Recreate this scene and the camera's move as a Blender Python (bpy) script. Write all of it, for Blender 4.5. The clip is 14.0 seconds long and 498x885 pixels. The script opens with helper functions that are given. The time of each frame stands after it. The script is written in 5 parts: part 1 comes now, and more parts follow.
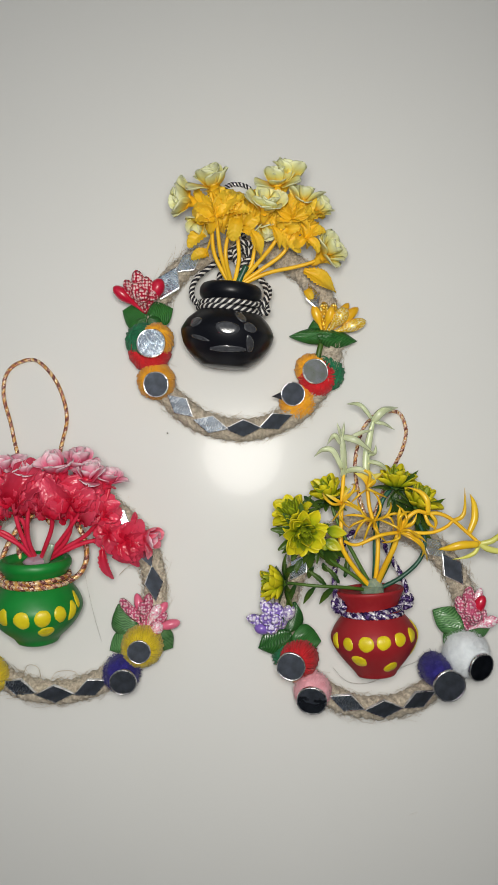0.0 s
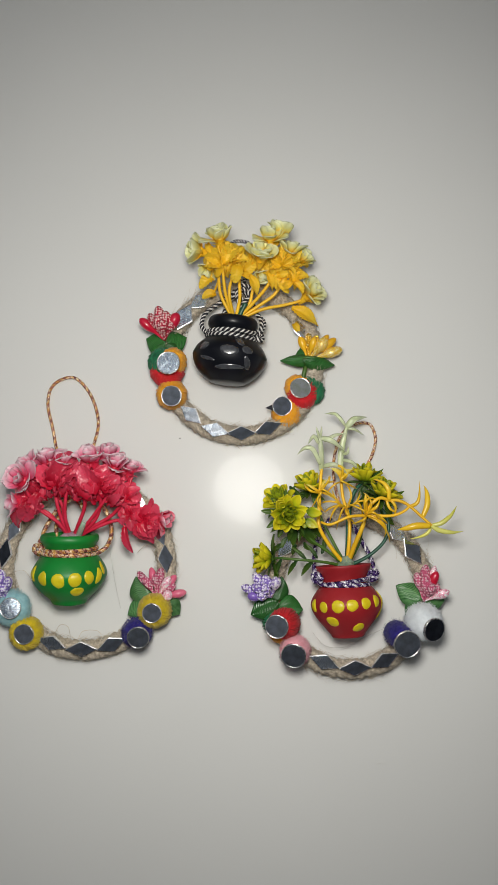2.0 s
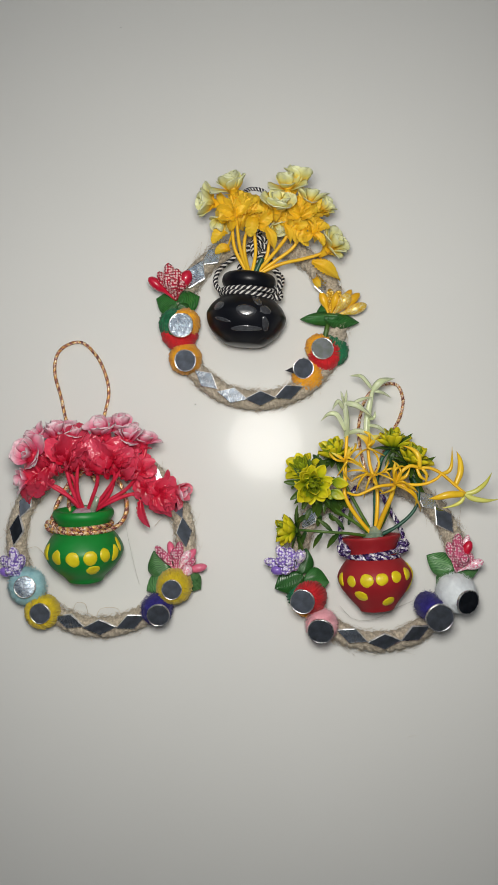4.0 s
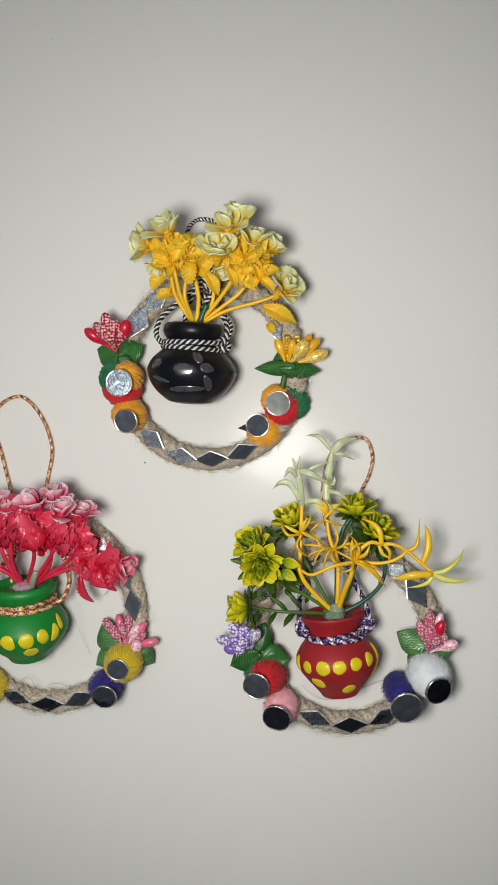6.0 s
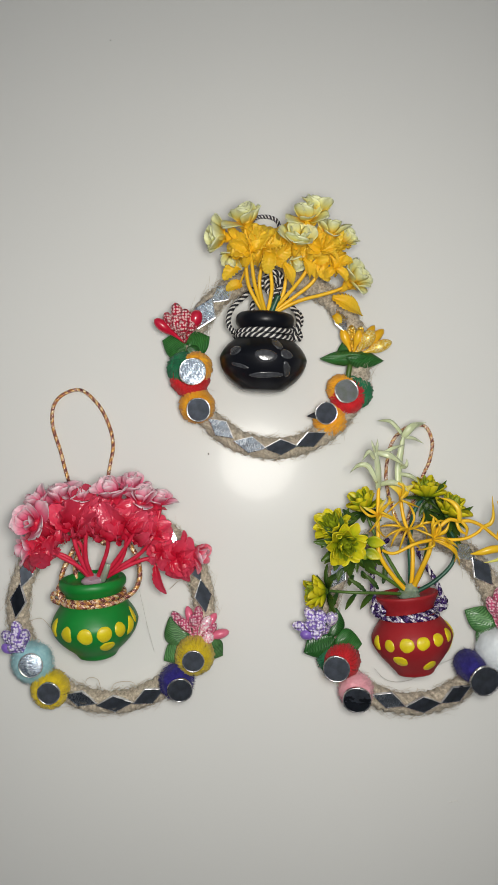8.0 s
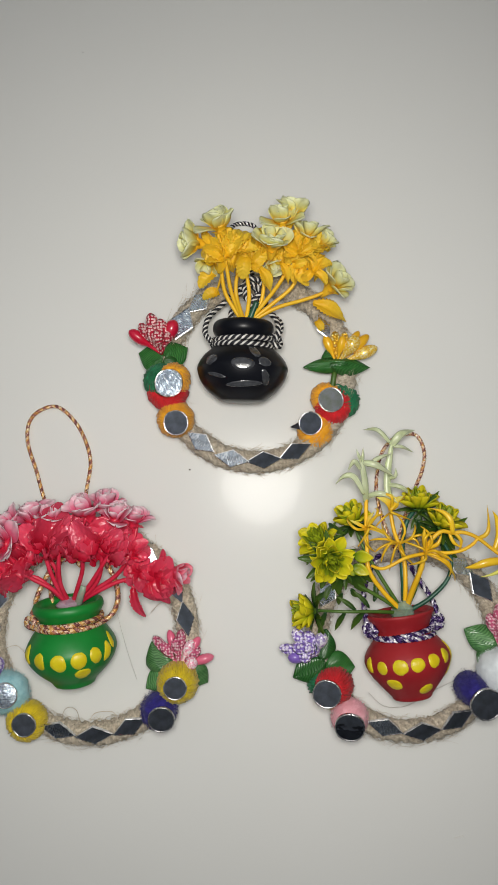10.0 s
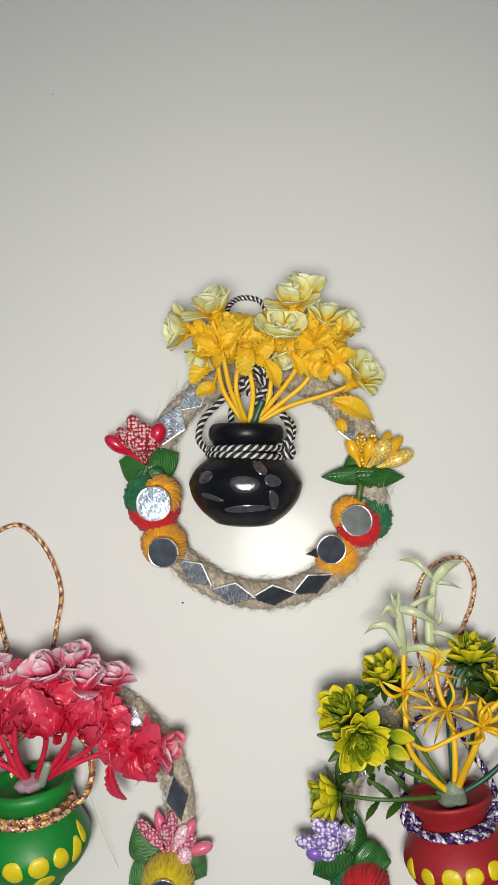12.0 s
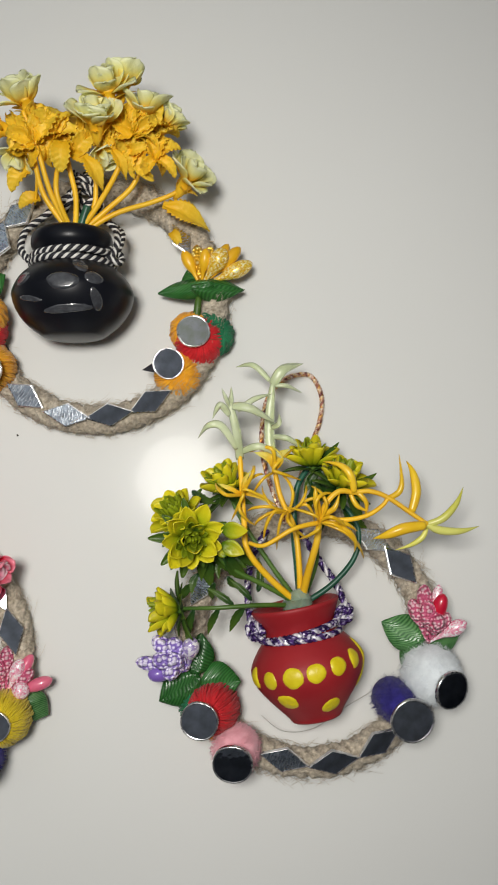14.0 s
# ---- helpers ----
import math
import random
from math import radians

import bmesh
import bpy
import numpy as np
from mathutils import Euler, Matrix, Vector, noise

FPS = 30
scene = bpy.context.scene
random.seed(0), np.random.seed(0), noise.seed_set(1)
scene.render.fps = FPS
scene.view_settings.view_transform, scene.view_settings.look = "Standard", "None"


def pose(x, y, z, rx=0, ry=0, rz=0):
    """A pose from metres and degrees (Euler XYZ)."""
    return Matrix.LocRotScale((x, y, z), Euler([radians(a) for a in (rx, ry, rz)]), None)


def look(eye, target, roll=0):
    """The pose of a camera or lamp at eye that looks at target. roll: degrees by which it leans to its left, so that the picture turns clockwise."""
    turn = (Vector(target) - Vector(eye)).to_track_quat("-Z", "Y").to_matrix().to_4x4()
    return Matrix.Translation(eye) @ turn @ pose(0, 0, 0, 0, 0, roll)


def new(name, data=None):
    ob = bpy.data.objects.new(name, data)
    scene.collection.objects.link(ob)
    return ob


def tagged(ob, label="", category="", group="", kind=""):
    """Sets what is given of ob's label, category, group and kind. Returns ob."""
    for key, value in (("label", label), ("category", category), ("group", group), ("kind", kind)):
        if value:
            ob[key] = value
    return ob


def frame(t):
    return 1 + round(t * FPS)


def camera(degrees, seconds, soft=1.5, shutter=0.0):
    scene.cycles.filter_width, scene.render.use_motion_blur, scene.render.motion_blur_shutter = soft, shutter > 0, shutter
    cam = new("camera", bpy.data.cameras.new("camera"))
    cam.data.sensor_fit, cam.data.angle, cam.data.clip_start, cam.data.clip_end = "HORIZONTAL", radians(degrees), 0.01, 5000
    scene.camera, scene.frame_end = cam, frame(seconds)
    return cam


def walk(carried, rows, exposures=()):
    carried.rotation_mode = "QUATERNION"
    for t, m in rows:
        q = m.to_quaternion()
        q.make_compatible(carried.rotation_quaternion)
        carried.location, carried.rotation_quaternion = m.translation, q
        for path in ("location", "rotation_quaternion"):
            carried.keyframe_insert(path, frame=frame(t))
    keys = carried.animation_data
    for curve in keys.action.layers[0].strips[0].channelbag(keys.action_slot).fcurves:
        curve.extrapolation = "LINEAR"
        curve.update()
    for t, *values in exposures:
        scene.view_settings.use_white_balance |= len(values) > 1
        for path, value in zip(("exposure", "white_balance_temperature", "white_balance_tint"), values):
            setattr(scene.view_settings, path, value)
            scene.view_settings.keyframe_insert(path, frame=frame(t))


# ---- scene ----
cam = camera(36.4, 14.0, soft=1.25, shutter=0.25)
# seconds, place in metres, turn in degrees
PATH = [
    (0, -0.0019, -0.0111, 0.3023, 2.24, -0.34, -0.05),
    (0.5, 0.003, -0.008, 0.2925, 2.26, 0.08, -0.32),
    (1, 0.008, -0.0192, 0.3167, 2.43, 0.9, -1.05),
    (1.5, 0.0018, -0.0351, 0.3465, 5.15, 1.92, 1.33),
    (2, 0.0065, -0.0454, 0.3658, 7.53, 0.72, 0.92),
    (2.2, 0.007, -0.0444, 0.3622, 6, 1.56, 0.57),
    (4.3, 0.0023, -0.0245, 0.3448, 2.25, 1.82, -0.3),
    (4.5, 0.0121, -0.0153, 0.3418, 1.52, 3.49, -0.12),
    (5, 0.0459, 0.0046, 0.3253, 0.16, 6.35, -1.39),
    (5.5, 0.0593, 0.0185, 0.3202, -0.81, 8.41, -1.25),
    (6, 0.0475, 0.0179, 0.3128, -1.23, 6.47, -1.33),
    (6.5, 0.0235, 0.0162, 0.3138, -1.03, 3.93, -1.29),
    (7, -0.0082, 0.0082, 0.3119, 0.81, -1.09, -2.07),
    (7.2, -0.02, 0.008, 0.3126, 0, -1.15, -1.77),
    (9.3, -0.0189, -0.0232, 0.3336, 6.31, 0.14, -3.97),
    (9.5, -0.0119, -0.018, 0.3319, 5.65, 0.01, -4.08),
    (10, -0.0045, -0.0101, 0.3072, 4.42, 0.91, -3.64),
    (10.5, -0.005, 0.0011, 0.2932, 4.65, 1.81, -3.46),
    (11, -0.0046, 0.0224, 0.2739, 5.82, 1.49, -3.31),
    (11.5, -0.0027, 0.0296, 0.2564, 5.53, 1.82, -3.32),
    (12, 0.0024, 0.031, 0.2523, 5.41, 2.54, -4.06),
    (12.5, 0.0086, 0.0133, 0.2603, 6.93, 2.67, -4.8),
    (13, 0.0218, -0.0105, 0.2612, 8.46, -0.76, -5.48),
    (13.5, 0.0361, -0.0232, 0.2447, 6.98, -2.58, -6.54),
    (14, 0.0295, -0.0291, 0.2347, 5.8, -1.46, -6.82),
]
walk(cam, [(t, pose(x, y, z, rx, ry, rz)) for t, x, y, z, rx, ry, rz in PATH],
     [(0, -0.07), (1.0, -0.14), (2.0, -0.13), (4.5, -0.09), (5.5, -0.01), (6.5, -0.07), (7.0, -0.09), (9.5, -0.06), (10.0, -0.11), (10.5, -0.08), (11.0, 0.03), (11.5, -0.09), (12.0, 0.07), (12.5, -0.03), (13.0, -0.08), (14.0, -0.05)])

# ---- light ----
world = bpy.data.worlds.new("room_dark")
scene.world = world
world.use_nodes = True
world.node_tree.nodes["Background"].inputs["Color"].default_value = (0.5, 0.55, 0.65, 1)
world.node_tree.nodes["Background"].inputs["Strength"].default_value = 0.02


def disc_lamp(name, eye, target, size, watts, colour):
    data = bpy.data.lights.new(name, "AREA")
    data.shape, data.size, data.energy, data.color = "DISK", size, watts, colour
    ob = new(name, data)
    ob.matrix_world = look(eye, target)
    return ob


# torch by the lens; added unseen fill beside the table throws light at the ceiling
torch = bpy.data.lights.new("torch_lamp", "SPOT")
torch.energy, torch.color, torch.shadow_soft_size = 3.65, (1.0, 0.970, 0.908), 0.033
torch.spot_size, torch.spot_blend = radians(122), 1.0
new("torch_lamp", torch).matrix_world = look((-0.003, 0.004, 0.335), (-0.003, 0.004, 0.0))
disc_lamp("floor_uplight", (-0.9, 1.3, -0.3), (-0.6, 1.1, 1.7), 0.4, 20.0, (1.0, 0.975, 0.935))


# ---- materials ----
def nodes_of(name):
    m = bpy.data.materials.new(name)
    m.use_nodes = True
    t = m.node_tree
    return m, t, t.nodes["Principled BSDF"]


def add_node(t, kind, **values):
    n = t.nodes.new(kind)
    for key, value in values.items():
        n.inputs[key.replace("_", " ")].default_value = value
    return n


def noise_tex(t, scale, detail=3.0):
    c = t.nodes.new("ShaderNodeTexCoord")
    n = add_node(t, "ShaderNodeTexNoise", Scale=scale, Detail=detail)
    t.links.new(c.outputs["Object"], n.inputs["Vector"])
    return n


def ramp(t, source, stops):
    r = t.nodes.new("ShaderNodeValToRGB")
    while len(r.color_ramp.elements) < len(stops):
        r.color_ramp.elements.new(0.5)
    for e, (place, colour) in zip(r.color_ramp.elements, stops):
        e.position, e.color = place, (*colour, 1)
    t.links.new(source, r.inputs["Fac"])
    return r.outputs["Color"]


def varied(t, colour, amount):
    """Shift a colour's value by each object's own random number."""
    info = t.nodes.new("ShaderNodeObjectInfo")
    span = add_node(t, "ShaderNodeMapRange", To_Min=1 - amount, To_Max=1 + amount)
    t.links.new(info.outputs["Random"], span.inputs["Value"])
    hsv = t.nodes.new("ShaderNodeHueSaturation")
    t.links.new(span.outputs["Result"], hsv.inputs["Value"])
    t.links.new(colour, hsv.inputs["Color"])
    return hsv.outputs["Color"]


def bumped(t, b, height, strength, distance):
    n = add_node(t, "ShaderNodeBump", Strength=strength, Distance=distance)
    t.links.new(height, n.inputs["Height"])
    t.links.new(n.outputs["Normal"], b.inputs["Normal"])


def plain(name, dark, light, scale, rough, bump=0.3, depth=0.0002, metal=0.0, vary=0.1, coat=0.0, sheen=0.0, see=0.0):
    """A surface of two close colours mixed by noise of that scale, with fine relief."""
    m, t, b = nodes_of(name)
    n = noise_tex(t, scale)
    c = ramp(t, n.outputs["Fac"], [(0.3, dark), (0.7, light)])
    t.links.new(varied(t, c, vary), b.inputs["Base Color"])
    b.inputs["Roughness"].default_value, b.inputs["Metallic"].default_value = rough, metal
    b.inputs["Coat Weight"].default_value, b.inputs["Sheen Weight"].default_value = coat, sheen
    b.inputs["Transmission Weight"].default_value = see
    fine = noise_tex(t, scale * 4, 5.0)
    bumped(t, b, fine.outputs["Fac"], bump, depth)
    return m


def petal_mat(name, stops, rough=0.5, through_light=0.25, vary=0.08, clear=0.0):
    """Dyed plastic or cloth whose colour changes from the foot of the piece to its tip."""
    m, t, b = nodes_of(name)
    c = t.nodes.new("ShaderNodeTexCoord")
    s = t.nodes.new("ShaderNodeSeparateXYZ")
    t.links.new(c.outputs["Object"], s.inputs["Vector"])
    wob = noise_tex(t, 2.5)
    add = t.nodes.new("ShaderNodeMath")
    add.operation = "MULTIPLY_ADD"
    add.inputs[1].default_value = 0.35
    t.links.new(wob.outputs["Fac"], add.inputs[0])
    t.links.new(s.outputs["Y"], add.inputs[2])
    low = t.nodes.new("ShaderNodeMath")
    low.operation = "SUBTRACT"
    low.inputs[1].default_value = 0.17
    t.links.new(add.outputs[0], low.inputs[0])
    col = varied(t, ramp(t, low.outputs[0], stops), vary)
    t.links.new(col, b.inputs["Base Color"])
    b.inputs["Roughness"].default_value = rough
    vein = noise_tex(t, 5.0, 3.0)
    bumped(t, b, vein.outputs["Fac"], 0.12, 0.02)
    tr = t.nodes.new("ShaderNodeBsdfTranslucent")
    t.links.new(col, tr.inputs["Color"])
    mix = add_node(t, "ShaderNodeMixShader", Fac=through_light)
    out = t.nodes["Material Output"]
    t.links.new(b.outputs["BSDF"], mix.inputs[1])
    t.links.new(tr.outputs["BSDF"], mix.inputs[2])
    t.links.new(mix.outputs["Shader"], out.inputs["Surface"])
    if clear:
        thin = add_node(t, "ShaderNodeMapRange", From_Min=0.45, From_Max=1.0, To_Min=0.0, To_Max=clear)
        t.links.new(low.outputs[0], thin.inputs["Value"])
        gone = t.nodes.new("ShaderNodeBsdfTransparent")
        veil = t.nodes.new("ShaderNodeMixShader")
        t.links.new(thin.outputs["Result"], veil.inputs["Fac"])
        t.links.new(mix.outputs["Shader"], veil.inputs[1])
        t.links.new(gone.outputs["BSDF"], veil.inputs[2])
        t.links.new(veil.outputs["Shader"], out.inputs["Surface"])
    return m


def mirror_mat(name, tint, rough, wave, scale, worn=0.0):
    """Cheap mirror glass or foil: cloudy, slightly wavy, and scratched along one way where it is worn."""
    m, t, b = nodes_of(name)
    b.inputs["Metallic"].default_value = 1.0
    cloud = noise_tex(t, scale * 1.6, 4.0)
    pale = tuple(min(1.0, v * 1.28) for v in tint)
    col = ramp(t, cloud.outputs["Fac"], [(0.38, tuple(v * 0.86 for v in tint)), (0.66, pale)])
    n = noise_tex(t, 900.0, 4.0)
    span = add_node(t, "ShaderNodeMapRange", To_Min=rough * 0.5, To_Max=rough * 1.8)
    t.links.new(n.outputs["Fac"], span.inputs["Value"])
    w = noise_tex(t, scale, 2.0)
    height, gloss = w.outputs["Fac"], span.outputs["Result"]
    if worn:
        c = t.nodes.new("ShaderNodeTexCoord")
        place = t.nodes.new("ShaderNodeMapping")
        place.inputs["Rotation"].default_value = (0, 0, 0.9)
        place.inputs["Scale"].default_value = (1.0, 0.22, 1.0)
        t.links.new(c.outputs["Object"], place.inputs["Vector"])
        v = add_node(t, "ShaderNodeTexNoise", Scale=2400.0, Detail=4.0, Roughness=0.6)
        t.links.new(place.outputs["Vector"], v.inputs["Vector"])
        rub = add_node(t, "ShaderNodeMapRange", From_Min=0.40, From_Max=0.72, To_Max=0.6)
        t.links.new(v.outputs["Fac"], rub.inputs["Value"])
        lit = t.nodes.new("ShaderNodeMix")
        lit.data_type = "RGBA"
        lit.inputs["B"].default_value = (0.96, 0.98, 1.0, 1)
        t.links.new(rub.outputs["Result"], lit.inputs["Factor"])
        t.links.new(col, lit.inputs["A"])
        col = lit.outputs["Result"]
        dull = t.nodes.new("ShaderNodeMath")
        dull.operation = "MULTIPLY_ADD"
        dull.inputs[1].default_value = worn
        t.links.new(rub.outputs["Result"], dull.inputs[0])
        t.links.new(gloss, dull.inputs[2])
        gloss = dull.outputs[0]
        sum_up = t.nodes.new("ShaderNodeMath")
        t.links.new(w.outputs["Fac"], sum_up.inputs[0])
        t.links.new(v.outputs["Fac"], sum_up.inputs[1])
        height = sum_up.outputs[0]
    t.links.new(col, b.inputs["Base Color"])
    t.links.new(gloss, b.inputs["Roughness"])
    bumped(t, b, height, wave, 0.0006)
    return m


def beaded(name, ground, bead, scale, metal=0.0, rough=0.4, full=0.33):
    """Small pale beads on a coloured ground, each one raised."""
    m, t, b = nodes_of(name)
    c = t.nodes.new("ShaderNodeTexCoord")
    v = add_node(t, "ShaderNodeTexVoronoi", Scale=scale, Randomness=0.5)
    t.links.new(c.outputs["Object"], v.inputs["Vector"])
    col = ramp(t, v.outputs["Distance"], [(full, bead), (full + 0.13, ground)])
    t.links.new(varied(t, col, 0.12), b.inputs["Base Color"])
    b.inputs["Roughness"].default_value, b.inputs["Metallic"].default_value = rough, metal
    inv = t.nodes.new("ShaderNodeMath")
    inv.operation = "SUBTRACT"
    inv.inputs[0].default_value = 1.0
    t.links.new(v.outputs["Distance"], inv.inputs[1])
    bumped(t, b, inv.outputs[0], 1.0, 0.0012)
    return m


def laminate():
    m, t, b = nodes_of("white_laminate")
    broad = noise_tex(t, 6.0, 2.0)
    c = ramp(t, broad.outputs["Fac"], [(0.3, (0.736, 0.741, 0.722)), (0.7, (0.766, 0.771, 0.752))])
    t.links.new(c, b.inputs["Base Color"])
    smear = noise_tex(t, 40.0, 5.0)
    span = add_node(t, "ShaderNodeMapRange", To_Min=0.17, To_Max=0.21)
    b.inputs["Specular IOR Level"].default_value = 0.058
    b.inputs["Coat Weight"].default_value, b.inputs["Coat Roughness"].default_value, b.inputs["Coat IOR"].default_value = 0.068, 0.075, 1.35
    t.links.new(smear.outputs["Fac"], span.inputs["Value"])
    t.links.new(span.outputs["Result"], b.inputs["Roughness"])
    fine = noise_tex(t, 260.0, 2.0)
    bumped(t, b, fine.outputs["Fac"], 0.05, 0.0001)
    return m


LAMINATE = laminate()
WALL = plain("wall_paint", (0.10, 0.11, 0.13), (0.14, 0.15, 0.17), 3.0, 0.7)
CEILING = plain("ceiling_paint", (0.66, 0.70, 0.76), (0.72, 0.76, 0.82), 3.0, 0.8)
FLOOR = plain("floor_stone", (0.16, 0.15, 0.14), (0.22, 0.21, 0.20), 5.0, 0.4)
STEEL = plain("table_leg_steel", (0.45, 0.45, 0.46), (0.55, 0.55, 0.56), 40.0, 0.35, metal=1.0)
JUTE = plain("jute_twine", (0.32, 0.262, 0.185), (0.79, 0.70, 0.565), 900.0, 0.85, bump=0.8, depth=0.0006, sheen=0.2)
FIBRE = plain("jute_fibre", (0.50, 0.41, 0.30), (0.76, 0.67, 0.53), 300.0, 0.75, vary=0.2)
MIRROR = mirror_mat("mirror_glass", (0.50, 0.54, 0.61), 0.03, 0.12, 160.0)
CRINKLE = mirror_mat("crinkled_mirror", (0.56, 0.68, 0.86), 0.20, 0.42, 420.0, 0.22)
# scratched mirror whose pale blue tint stands in for bright surroundings reflected
PALE_REFLECTION = mirror_mat("pale_mirror", (0.60, 0.68, 0.80), 0.16, 0.20, 200.0, 0.28)
# plain mirror glass; the olive tint paints in a reflection
OLIVE_REFLECTION = mirror_mat("tarnished_mirror", (0.90, 0.95, 0.78), 0.12, 0.15, 160.0)
FOIL = mirror_mat("silver_foil", (0.78, 0.78, 0.79), 0.25, 0.4, 240.0)
BLACK_PAINT = plain("black_paint", (0.005, 0.006, 0.009), (0.010, 0.011, 0.016), 60.0, 0.33, bump=0.15)
BLACK_PAINT.node_tree.nodes["Principled BSDF"].inputs["Specular IOR Level"].default_value = 0.22
BLACK_GLOSS = plain("black_gloss", (0.034, 0.036, 0.043), (0.070, 0.074, 0.083), 500.0, 0.22, bump=0.15, coat=0.9)
GREEN_PAINT = plain("green_paint", (0.004, 0.17, 0.022), (0.006, 0.22, 0.032), 90.0, 0.45, bump=0.3)
RED_PAINT = plain("red_paint", (0.30, 0.010, 0.016), (0.37, 0.016, 0.022), 90.0, 0.55, bump=0.3)
YELLOW_PAINT = plain("yellow_paint", (0.66, 0.52, 0.01), (0.78, 0.66, 0.02), 250.0, 0.4, bump=0.3)
GLUE_GREY = plain("cloudy_glue", (0.40, 0.56, 0.42), (0.56, 0.70, 0.56), 300.0, 0.12, bump=0.4, depth=0.0005, see=0.55)
GLUE_PINK = plain("pink_glue", (0.54, 0.36, 0.46), (0.70, 0.54, 0.62), 300.0, 0.12, bump=0.4, depth=0.0005, see=0.25)
CORD_BLACK = plain("black_thread", (0.006, 0.006, 0.010), (0.02, 0.02, 0.028), 900.0, 0.6, bump=0.6)
CORD_WHITE = plain("white_thread", (0.62, 0.61, 0.58), (0.80, 0.79, 0.76), 900.0, 0.6, bump=0.6)


def glitter(name, stops, scale, metal):
    """Metal-wrapped thread: tiny facets, each with its own colour, the palest painted as glints."""
    m, t, b = nodes_of(name)
    c = t.nodes.new("ShaderNodeTexCoord")
    v = add_node(t, "ShaderNodeTexVoronoi", Scale=scale)
    t.links.new(c.outputs["Object"], v.inputs["Vector"])
    s = t.nodes.new("ShaderNodeSeparateColor")
    t.links.new(v.outputs["Color"], s.inputs["Color"])
    t.links.new(ramp(t, s.outputs["Red"], stops), b.inputs["Base Color"])
    b.inputs["Roughness"].default_value, b.inputs["Metallic"].default_value = 0.25, metal
    bumped(t, b, s.outputs["Green"], 0.6, 0.0003)
    return m


CORD_GOLD = glitter("gold_thread", [(0.10, (0.50, 0.20, 0.05)), (0.5, (0.93, 0.53, 0.16)), (0.88, (1.0, 0.86, 0.58))], 1300.0, 0.4)
CORD_COPPER = glitter("copper_thread", [(0.30, (0.17, 0.05, 0.05)), (0.78, (0.55, 0.23, 0.16)), (0.95, (0.98, 0.76, 0.62))], 1500.0, 0.35)
CORD_PALE = glitter("rose_gold_thread", [(0.15, (0.55, 0.27, 0.17)), (0.6, (0.88, 0.62, 0.44)), (0.9, (1.0, 0.93, 0.84))], 1500.0, 0.35)
CORD_PURPLE = glitter("purple_thread", [(0.35, (0.018, 0.008, 0.055)), (0.8, (0.10, 0.045, 0.22)), (0.98, (0.70, 0.66, 0.80))], 1400.0, 0.2)
CORD_SILVER = glitter("silver_thread", [(0.1, (0.20, 0.16, 0.30)), (0.5, (0.65, 0.63, 0.70)), (0.85, (1.0, 0.98, 1.0))], 1400.0, 0.3)
WOOL = {
    "orange": plain("orange_wool", (0.72, 0.29, 0.006), (0.90, 0.45, 0.016), 500.0, 0.85, bump=0.7, sheen=0.2),
    "red": plain("red_wool", (0.50, 0.006, 0.012), (0.66, 0.014, 0.022), 500.0, 0.85, bump=0.7, sheen=0.1),
    "green": plain("green_wool", (0.006, 0.11, 0.045), (0.012, 0.21, 0.085), 500.0, 0.85, bump=0.7, sheen=0.1),
    "yellow": plain("yellow_wool", (0.56, 0.41, 0.006), (0.78, 0.60, 0.012), 500.0, 0.85, bump=0.7, sheen=0.2),
    "blue": plain("navy_wool", (0.012, 0.008, 0.13), (0.03, 0.022, 0.25), 500.0, 0.9, bump=0.7, sheen=0.15),
    "pink": plain("pink_wool", (0.74, 0.32, 0.38), (0.86, 0.46, 0.52), 500.0, 0.9, bump=0.7, sheen=0.3),
    "white": plain("white_wool", (0.70, 0.75, 0.79), (0.82, 0.87, 0.90), 500.0, 0.9, bump=0.6, sheen=0.3),
    "pale_blue": plain("pale_blue_wool", (0.26, 0.52, 0.58), (0.42, 0.68, 0.72), 500.0, 0.9, bump=0.7, sheen=0.3),
}


def cloth(name, dark, light):
    """Starched leaf cloth with fine pressed ribs, their satin sheen painted in as paler stripes."""
    m, t, b = nodes_of(name)
    n = noise_tex(t, 3.0)
    b.inputs["Roughness"].default_value = 0.30
    c = t.nodes.new("ShaderNodeTexCoord")
    w = add_node(t, "ShaderNodeTexWave", Scale=9.0, Distortion=1.5, Detail=2.0)
    w.bands_direction = "DIAGONAL"
    t.links.new(c.outputs["Object"], w.inputs["Vector"])
    rib_sheen = t.nodes.new("ShaderNodeMath")
    rib_sheen.operation = "MULTIPLY_ADD"
    rib_sheen.inputs[1].default_value = 0.32
    t.links.new(w.outputs["Fac"], rib_sheen.inputs[0])
    t.links.new(n.outputs["Fac"], rib_sheen.inputs[2])
    col = varied(t, ramp(t, rib_sheen.outputs[0], [(0.40, dark), (0.95, light)]), 0.25)
    t.links.new(col, b.inputs["Base Color"])
    bumped(t, b, w.outputs["Fac"], 0.16, 0.03)
    return m


CLOTH_LEAF = cloth("green_cloth", (0.008, 0.065, 0.010), (0.05, 0.20, 0.045))
CLOTH_LEAF_PALE = cloth("pale_green_cloth", (0.02, 0.10, 0.025), (0.16, 0.36, 0.13))
RED_BEAD = beaded("red_beaded_bud", (0.50, 0.015, 0.05), (0.88, 0.56, 0.56), 800.0, full=0.40)
PINK_BEAD = beaded("pink_beaded_bud", (0.62, 0.11, 0.22), (0.88, 0.52, 0.60), 850.0, full=0.40)
LILAC_BEAD = beaded("lilac_beaded_bud", (0.26, 0.17, 0.56), (0.80, 0.74, 0.95), 720.0, full=0.44)
